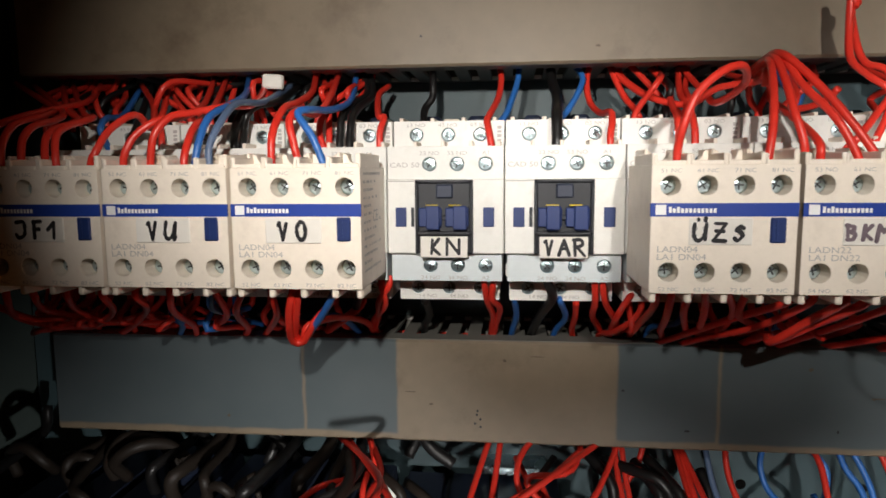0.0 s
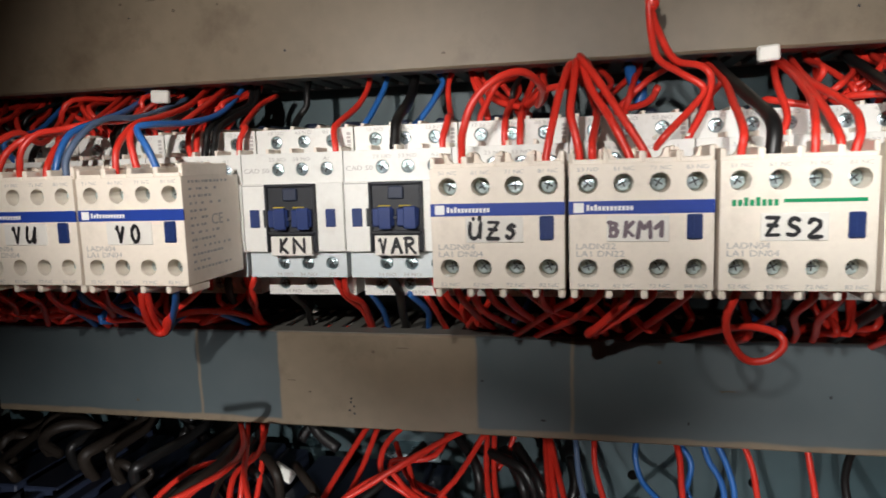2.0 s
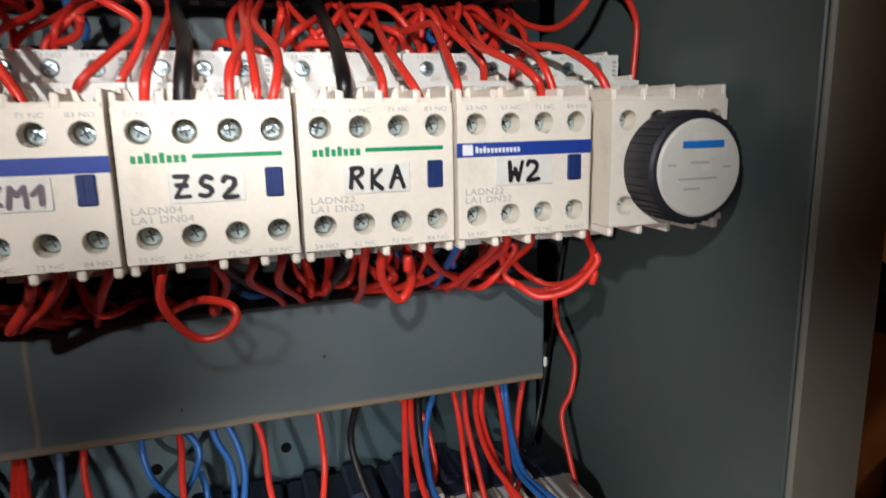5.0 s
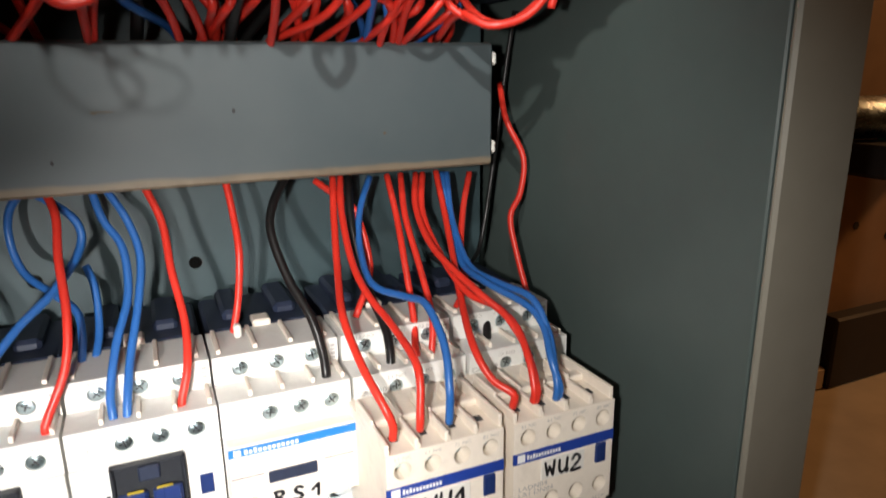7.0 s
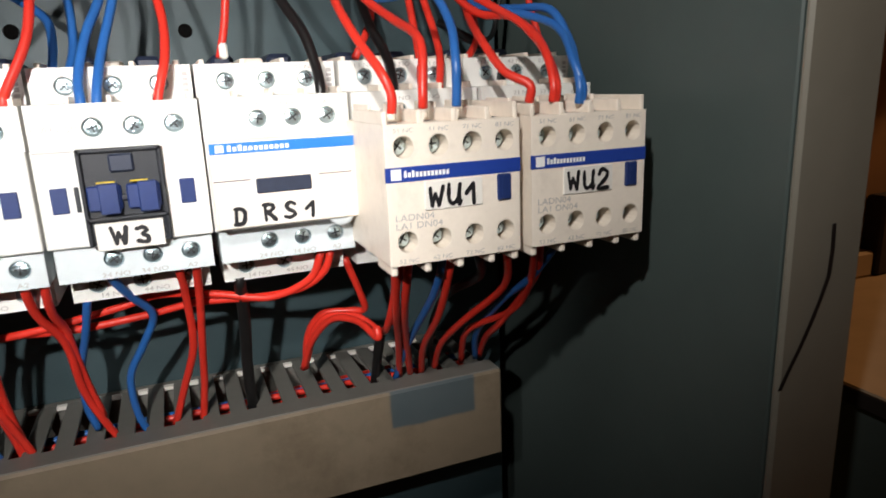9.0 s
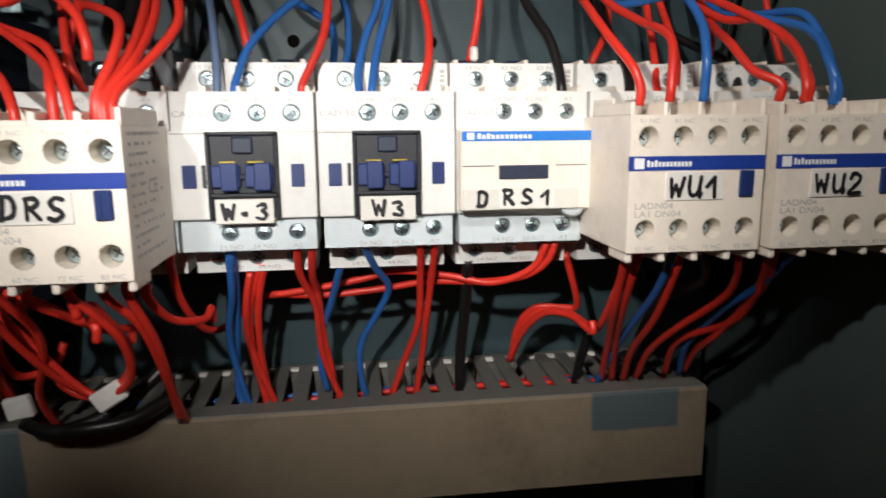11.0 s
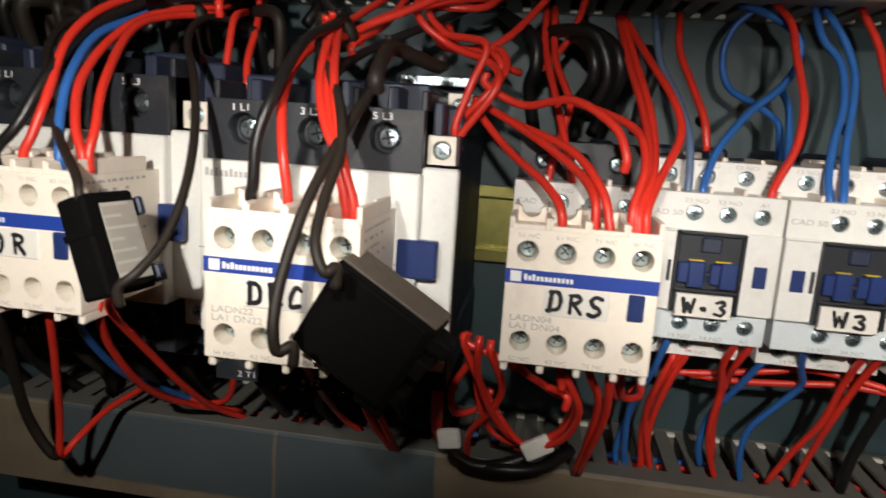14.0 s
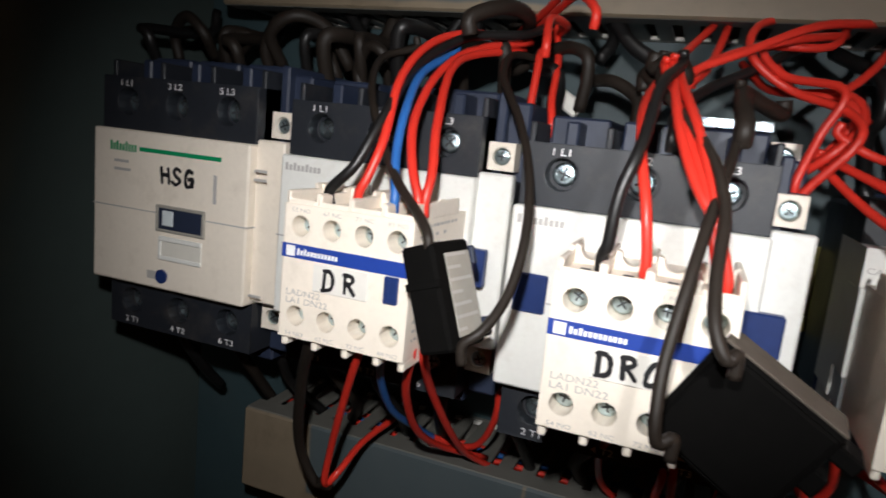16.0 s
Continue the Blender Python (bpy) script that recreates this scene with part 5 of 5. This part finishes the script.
wire(RED, [(210, 4, -217), (211, 16, -231), (211, 28, -252), (206, 38, -271), (201, 44, -288)])
wire(RED, [(215, 4, -217), (215, 16, -232), (214, 28, -252), (213, 38, -271), (211, 44, -289)])
wire(BLACK, [(228, 14, -225), (229, 26, -245), (229, 38, -268), (230, 46, -290)], r=2.2)
wire(RED, [(264, 14, -224), (270, 20, -239), (273, 26, -248), (268, 30, -249), (258, 34, -250), (253, 40, -260), (252, 46, -276)])
wire(RED, [(270, 0, -250), (267, 14, -248), (260, 26, -250), (254, 38, -262), (251, 46, -276)])
wire(RED, [(271, -28, -214), (273, -14, -230), (275, 4, -248), (275, 14, -253), (268, 24, -249), (257, 34, -253), (252, 46, -275)])
wire(RED, [(269, -28, -218), (274, -10, -238), (282, 14, -258), (291, 44, -288)])
wire(RED, [(273, -28, -218), (277, -10, -238), (285, 14, -258), (296, 44, -288)])
wire(BLUE, [(284, -28, -218), (286, -14, -233), (287, 10, -254), (288, 30, -273), (289, 44, -289)])
wire(RED, [(288, -24, -222), (291, -5, -244), (294, 20, -265), (301, 44, -288)])
wire(BLACK, [(280, 30, -260), (281, 42, -277), (281, 48, -290)], r=2.0)
wire(RED, [(306, -28, -218), (312, -14, -234), (305, 6, -252), (303, 24, -267), (307, 44, -287)])
wire(RED, [(316, -28, -218), (322, -14, -235), (322, 0, -249), (313, 20, -262), (320, 44, -286)])
wire(BLUE, [(324, -28, -218), (321, -16, -232), (318, -2, -243), (319, 24, -265), (327, 44, -286)])
wire(RED, [(318, -28, -218), (323, -16, -232), (321, 6, -255), (323, 24, -268), (329, 44, -285)])
wire(BLACK, [(300, -20, -220), (307, -5, -232), (301, 12, -243), (301, 30, -264), (307, 46, -287)], r=1.7)
# DRS
wire(RED, [(66, 20, -150), (74, 10, -145), (82, 5, -132), (78, 8, -126), (66, 15, -124), (60, 25, -115)])
wire(RED, [(64, 10, -154), (74, 0, -145), (81, 0, -137), (84, 5, -130), (79, 12, -124), (60, 25, -123), (50, 40, -113)])
wire(RED, [(75, 5, -145), (87, -10, -157), (100, -28, -166), (105, -35, -172), (106, -36, -178)])
wire(RED, [(76, 8, -143), (92, -6, -151), (108, -22, -161), (114, -34, -168), (115, -36, -177)])
wire(RED, [(74, 8, -142), (89, -2, -149), (107, -18, -156), (116, -32, -166), (119, -36, -176)])
wire(RED, [(95, 45, -104), (96, 30, -121), (102, 10, -142), (107, -2, -159), (110, 4, -171)])
wire(RED, [(98, 45, -104), (100, 28, -125), (106, 12, -140), (105, 8, -148), (102, 6, -162), (101, 6, -170)])
wire(RED, [(105, 14, -140), (115, 0, -143), (126, -16, -149), (128, -28, -159), (125, -35, -170), (125, -36, -177)])
wire(RED, [(122, 45, -106), (125, 20, -125), (129, 0, -142), (130, -22, -158), (126, -34, -169), (126, -36, -177)])
wire(RED, [(123, 45, -106), (128, 18, -127), (132, -2, -145), (131, -24, -161), (127, -34, -170), (127, -36, -177)])
wire(RED, [(124, 45, -106), (131, 20, -123), (138, 0, -138), (140, -10, -149), (134, -22, -161), (129, -34, -170), (129, -36, -177)])
wire(BLACK, [(78, 45, -107), (91, 30, -117), (93, 28, -128), (91, 34, -135), (94, 40, -150), (96, 40, -155)], r=2.5)
wire(BLACK, [(103, 40, -113), (112, 26, -121), (114, 26, -131), (109, 34, -141), (110, 38, -152)], r=2.5)
wire(BLACK, [(109, 40, -111), (120, 24, -120), (123, 24, -131), (119, 34, -142), (116, 38, -151)], r=2.5)
wire(BLACK, [(89, 45, -115), (103, 32, -114), (114, 26, -117), (119, 26, -131), (113, 34, -145)], r=2.5)
wire(BLACK, [(134, 45, -118), (136, 36, -127), (133, 34, -138), (132, 36, -150)], r=2.6)
wire(GREYBLUE, [(136, 48, -105), (138, 36, -123), (143, 22, -136), (146, 10, -148), (147, 6, -159), (147, 4, -168)])
wire(RED, [(145, 48, -104), (145, 40, -118), (149, 30, -131), (153, 22, -143), (155, 20, -154)])
wire(RED, [(84, -24, -220), (84, -14, -234), (90, 0, -254), (100, 10, -267), (111, 6, -262), (116, -4, -246), (113, -20, -228)])
wire(RED, [(88, -24, -221), (92, -10, -237), (89, 0, -250), (80, 14, -268), (79, 30, -289)])
wire(RED, [(98, -24, -225), (104, -18, -231), (112, -8, -239), (116, 0, -241)])
wire(RED, [(110, -26, -224), (116, -14, -236), (115, 0, -254), (102, 10, -267), (89, 16, -267), (83, 10, -252), (81, 6, -233)])
wire(RED, [(119, -26, -224), (124, -14, -237), (124, 6, -261), (122, 26, -285)])
wire(RED, [(125, -26, -224), (127, -12, -242), (125, 8, -266), (124, 26, -285)])
wire(RED, [(129, -22, -226), (132, -10, -236), (139, 0, -239), (140, 6, -237)])
wire(RED, [(79, 0, -234), (73, 6, -247), (74, 14, -260), (83, 20, -259), (87, 20, -251)])
wire(BLACK, [(73, 16, -278), (85, 12, -280), (100, 14, -276), (115, 20, -266), (121, 26, -258)], r=2.6)
wire(BLACK, [(78, 16, -282), (94, 10, -279), (109, 14, -278), (120, 26, -275)], r=2.6)
wire(RED, [(63, 10, -236), (66, 10, -249), (65, 20, -268), (66, 30, -280)])
wire(RED, [(65, 10, -236), (68, 10, -252), (67, 22, -270), (67, 30, -281)], r=1.6)
wire(BLUE, [(147, 6, -220), (145, 16, -236), (141, 28, -255), (143, 40, -280), (146, 44, -294)])
wire(RED, [(152, 14, -227), (149, 20, -241), (148, 32, -260), (156, 44, -293)])
# DRC and DR
wire(BLACK, [(33, -20, -122), (30, -40, -130), (29, -58, -145), (26, -62, -157), (25, -62, -169), (24, -61, -172)], r=1.6)
wire(RED, [(40, 40, -99), (30, 0, -119), (26, -30, -133), (28, -50, -145), (32, -60, -159), (34, -61, -171)])
wire(RED, [(29, -20, -124), (38, -44, -141), (44, -56, -153), (47, -60, -162), (50, -61, -174)])
wire(RED, [(33, -20, -125), (40, -44, -139), (46, -58, -154), (49, -60, -164), (51, -61, -174)])
wire(RED, [(31, -20, -123), (36, -44, -140), (42, -56, -153), (48, -60, -162), (52, -61, -173)])
wire(BROWN, [(49, -20, -129), (50, -36, -140), (48, -54, -152), (46, -64, -161), (44, -76, -173), (42, -84, -188), (42, -88, -198), (43, -88, -204), (46, -86, -203)], r=1.4)
wire(BROWN, [(27, -10, -121), (29, -26, -129), (38, -42, -139), (45, -54, -147), (49, -64, -158), (49, -76, -170), (50, -84, -179), (53, -86, -185), (55, -84, -184)], r=1.4)
wire(BROWN, [(62, 0, -132), (55, -10, -130), (50, -20, -129), (51, -40, -138)], r=2.4)
wire(BROWN, [(25, -10, -122), (31, -12, -120), (34, -10, -125), (28, -5, -127), (22, 0, -123)], r=2.6)
wire(RED, [(79, 30, -104), (63, 10, -109), (45, 0, -116), (34, -10, -124), (31, -20, -128)])
wire(RED, [(44, 40, -99), (40, 10, -118), (35, -10, -127)])
wire(BLACK, [(67, 30, -108), (52, 10, -119), (41, 0, -126), (34, -15, -134), (34, -30, -141)], r=1.6)
wire(RED, [(-20, 40, -96), (-11, 20, -116), (-8, 5, -132), (-6, 0, -140)])
wire(RED, [(-15, 20, -114), (-15, 10, -117), (-14, 4, -124), (-14, 0, -138)])
wire(BROWN, [(-30, 30, -122), (-12, 20, -114), (0, 10, -116), (2, 10, -123), (0, 14, -135)], r=2.3)
wire(BROWN, [(1, 30, -123), (10, 20, -124), (19, 14, -130), (20, 10, -140)], r=2.3)
wire(BLACK, [(4, 40, -100), (12, 36, -109), (22, 34, -115)], r=2.8)
wire(BLACK, [(-15, 20, -106), (-20, 5, -112), (-35, -10, -116), (-43, -30, -128), (-42, -50, -143), (-46, -58, -158), (-53, -59, -166)], r=1.6)
wire(RED, [(-24, 15, -115), (-34, 0, -113), (-42, -20, -119), (-43, -40, -132), (-40, -54, -150), (-42, -58, -161), (-44, -59, -166)])
wire(BLUE, [(-39, -10, -121), (-41, -30, -130), (-38, -46, -142), (-36, -54, -154), (-33, -59, -165)])
wire(RED, [(-20, 15, -113), (-33, -6, -119), (-37, -26, -129), (-35, -46, -144), (-30, -56, -157), (-26, -59, -165)])
wire(RED, [(-22, 15, -116), (-32, -8, -121), (-34, -24, -128), (-28, -46, -145), (-24, -56, -158), (-24, -59, -165)])
wire(BROWN, [(-58, 0, -119), (-64, -12, -124), (-58, -30, -134), (-48, -44, -146), (-34, -58, -160), (-20, -70, -169), (-16, -74, -173)], r=1.3)
wire(BROWN, [(-17, 20, -118), (-23, 4, -119), (-20, -14, -128), (-8, -32, -142), (0, -46, -156), (4, -58, -171), (4, -68, -184), (1, -76, -192), (-3, -78, -196)], r=1.3)
wire(BROWN, [(-58, -56, -213), (-70, -40, -233), (-82, -20, -267), (-77, -14, -285), (-72, -14, -281)], r=2.0)
wire(RED, [(-41, -56, -211), (-53, -40, -233), (-67, -22, -264), (-72, -16, -283), (-68, -12, -278), (-68, 6, -274), (-66, 30, -273)])
wire(BLUE, [(-34, -56, -210), (-43, -36, -228), (-49, -10, -250), (-50, 20, -269), (-48, 40, -282)])
wire(RED, [(-25, -56, -211), (-32, -40, -229), (-37, -14, -253), (-36, 14, -271), (-25, 40, -284)])
wire(RED, [(-21, -56, -210), (-26, -34, -228), (-28, -4, -255), (-28, 20, -274), (-21, 44, -290)])
wire(RED, [(-14, 0, -227), (-15, 10, -249), (-24, 24, -270), (-35, 30, -277), (-49, 36, -279)])
wire(RED, [(32, -40, -224), (26, -10, -245), (25, 24, -272), (30, 40, -286)])
wire(RED, [(46, -20, -244), (45, 0, -262), (47, 30, -288)])
wire(RED, [(49, -20, -243), (50, 5, -268), (49, 30, -288)])
wire(RED, [(78, -10, -224), (86, 0, -245), (100, 6, -265), (114, 0, -259), (118, -14, -241), (111, -26, -225)])
wire(RED, [(79, -8, -224), (92, -10, -228), (105, -14, -233), (113, -20, -234)])
wire(RED, [(78, 0, -137), (91, -4, -143), (106, -16, -141), (118, -26, -148), (122, -30, -156)])
wire(RED, [(65, 40, -96), (52, 20, -104), (52, 10, -115), (64, 10, -124), (79, 0, -130), (82, -6, -138), (71, -4, -154)])
wire(RED, [(81, 40, -96), (74, 20, -109), (55, 15, -111), (62, 10, -120), (77, 0, -124), (73, 0, -137), (69, -2, -150)])
wire(RED, [(87, 30, -100), (68, 10, -105), (49, 0, -115), (36, -6, -122)])
wire(RED, [(99, 40, -97), (86, 20, -116), (76, 10, -127), (88, 20, -131)])
wire(RED, [(110, 45, -98), (105, 40, -115), (95, 36, -128)])
# thick feeders over HSG and behind
wire(BROWN, [(-106, 40, -124), (-113, 30, -109), (-123, 20, -106), (-134, 20, -114), (-134, 30, -126)], r=2.8)
wire(BROWN, [(-112, 40, -129), (-122, 36, -108), (-134, 28, -106), (-142, 28, -118), (-143, 34, -129)], r=2.8)
wire(BROWN, [(-171, 30, -124), (-169, 20, -115), (-179, 20, -108), (-191, 26, -115), (-191, 30, -127)], r=2.5)
wire(BROWN, [(-159, 30, -123), (-148, 24, -115), (-160, 24, -114), (-166, 30, -126)], r=2.5)
wire(BROWN, [(-76, 20, -135), (-75, 10, -121), (-82, 10, -118), (-88, 14, -126), (-87, 16, -134)], r=2.3)
wire(BROWN, [(-66, 20, -117), (-72, 14, -120), (-72, 10, -125)], r=2.3)
wire(BLACK, [(-120, 50, -93), (-105, 46, -108), (-90, 40, -120)], r=2.5)
wire(BLACK, [(-87, 50, -92), (-73, 46, -104), (-54, 40, -118)], r=2.5)
wire(BLACK, [(-56, 50, -92), (-63, 46, -106), (-69, 40, -121)], r=2.5)
wire(BLACK, [(-5, 50, -91), (4, 46, -104), (0, 40, -115)], r=2.5)
# seen under duct 2 from above
wire(RED, [(-36, 45, -107), (-9, 0, -101), (0, -30, -97), (-12, -50, -101)])
wire(RED, [(-31, 45, -108), (-8, 0, -104), (2, -20, -104), (9, -30, -110)])
wire(RED, [(-20, 45, -107), (-7, 10, -108), (-8, -10, -109), (-6, -20, -117)])
wire(BROWN, [(-26, 30, -108), (-18, 0, -107), (-20, -20, -108), (-27, -30, -113)], r=2.4)


# bundles lying inside the ducts
rng = random.Random(11)
for z0, z1, x0, x1 in ((66, 106, -165, 330), (-97, -60, -160, 330), (-321, -290, -138, 326)):
    for k in range(11):
        mat = (RED, RED, BLUE, BLACK, RED)[k % 5]
        zt = (z0 if z0 > 0 else z1) + (1 if z0 > 0 else -1) * rng.uniform(2, 10)
        y = 38 + 3.4 * k
        wire(mat, [(x0 + (x1 - x0) * q / 7, y + rng.uniform(-1.5, 1.5), zt + rng.uniform(-2, 2)) for q in range(8)], what="lying inside a wiring duct")

# thick dusty feeders between the second duct and the large contactors
rng = random.Random(4)
for k in range(10):
    x = -176 + 18.5 * k + rng.uniform(-5, 5)
    y = rng.uniform(8, 34)
    h = rng.uniform(-2, 7)
    dx = rng.uniform(-16, 16)
    wire(BROWN if k % 3 else BLACK, [(x + dx, 52, -100), (x + dx * 0.8, 44, -112), (x + dx * 0.5, y - 8, -118 + h), (x + 2, y - 14, -122 + h), (x, y - 4, -136), (x, y + 2, -150)], r=rng.uniform(2.2, 3.2), what="curving to a large contactor")
for k in range(9):
    x = -170 + 27 * k + rng.uniform(-6, 6)
    wire(BROWN if k % 2 else BLACK, [(x, 20, -232), (x + rng.uniform(-4, 4), 16, -250), (x + rng.uniform(-8, 8), 30, -270), (x + rng.uniform(-8, 8), 50, -290)], r=2.6, what="from a large contactor to the duct")

# red wiring that fills the shade behind the upper row, too dense to tell apart
def tangle(runs, label):
    bm = bmesh.new()
    for mat_index, pts in runs:
        me = tube(pts, 1.35, 6, 4)
        first = len(bm.faces)
        bm.from_mesh(me)
        bm.faces.ensure_lookup_table()
        for f in bm.faces[first:]:
            f.material_index = mat_index
        bpy.data.meshes.remove(me)
    me = bpy.data.meshes.new("wire_tangle")
    bm.to_mesh(me)
    bm.free()
    for m in (RED, BLACK, BLUE):
        me.materials.append(m)
    me.shade_smooth()
    ob = new("wire_tangle", me)
    ob.location = (0, 0, Z0)
    return tagged(ob, label, "wires", "", "stuff")


runs = []
for k in range(60):
    x = rng.choice((rng.uniform(-168, -15), rng.uniform(95, 330)))
    dx = rng.uniform(-22, 22)
    runs.append((0 if k % 6 else 1, [(x + dx, 55, 68), (x + dx, 50, 60), (x + dx * 0.6, rng.uniform(20, 45), rng.uniform(50, 58)), (x + dx * 0.2, rng.uniform(18, 34), 46), (x, 26, 41), (x, 26, 37)]))
tangle(runs, "dense red wiring in the shade above the upper row")
runs = []
for k in range(70):
    x = rng.choice((rng.uniform(-168, -15), rng.uniform(95, 330)))
    dx = rng.uniform(-24, 24)
    runs.append((0 if k % 7 else 2, [(x, 20, -32), (x, 18, -38), (x + dx * 0.4, rng.uniform(0, 24), rng.uniform(-46, -41)), (x + dx * 0.8, rng.uniform(24, 40), -50), (x + dx, 46, -56), (x + dx, 48, -64)]))
tangle(runs, "dense red wiring in the shade below the upper row")


# ---- white sleeves ----
def sleeve(x, y, z, w, h, tilt=0.0):
    bm = bmesh.new()
    box(bm, -w / 2, w / 2, -1.6, 1.6, -h / 2, h / 2, 0.7)
    ob = new("wire_sleeve", mesh_of(bm, "wire_sleeve", TAG))
    ob.location = V(x, y, z)
    ob.rotation_euler = (0, radians(tilt), 0)
    return tagged(ob, "white plastic marker sleeve on the wires", "sleeve", "marker sleeves")


sleeve(-54, 26, 57, 9, 6, 4)
sleeve(210, 24, 60, 8, 6, -4)
sleeve(72, 16, -272, 9, 8, -10)
sleeve(106, 4, -265, 11, 7, -32)
sleeve(232, 24, -153, 2.6, 5, 0)
sleeve(-9, 37, -131, 12, 6.5, 32)

# ---- scuffs on the ducts and the part of a device above ----
rng = random.Random(8)
for zc, x0, x1, zr in ((62, -165, 320, 40), (-101, -150, 320, 40)):
    for k in range(13):
        x, z = rng.uniform(x0, x1), zc + rng.uniform(4, zr)
        w, h = (rng.uniform(0.5, 1.2), rng.uniform(0.4, 0.9)) if k % 6 else (rng.uniform(3, 6), rng.uniform(0.2, 0.35))
        bm = bmesh.new()
        t = rng.uniform(-0.3, 0.3)
        n = 7
        bm.faces.new([bm.verts.new(((x + w * math.cos(2 * math.pi * q / n + t) * rng.uniform(0.7, 1.1)) * U, 25.85 * U, (z + h * math.sin(2 * math.pi * q / n + t) * rng.uniform(0.7, 1.1)) * U)) for q in range(n)])
        solo("scuff", bm, INK if k % 3 == 1 else SCUFF, "small dark scuff on the duct cover", "mark", "", "scuffs")
for dx, dz in ((0, 0), (1.5, -2), (-0.8, -4), (1.6, -5.5), (0.3, 1.8)):
    bm = bmesh.new()
    disc(bm, 33 + dx, -88 + dz, 0.55, 25.8, 26.05, 8)
    solo("scuff", bm, INK, "small dark scuff on the duct cover", "mark", "", "scuffs")
dev = thing("terminal_device", 334, 14, 82, "cream plastic device with a dark slot above the row", "device")
part("housing", boxes((0, 19, 0, 50, 0, 40), bevel=0.6), CREAM, dev)
part("slot", boxes((2, 11, -0.5, 2, 8, 11), bevel=0.2), DARKSLOT, dev)
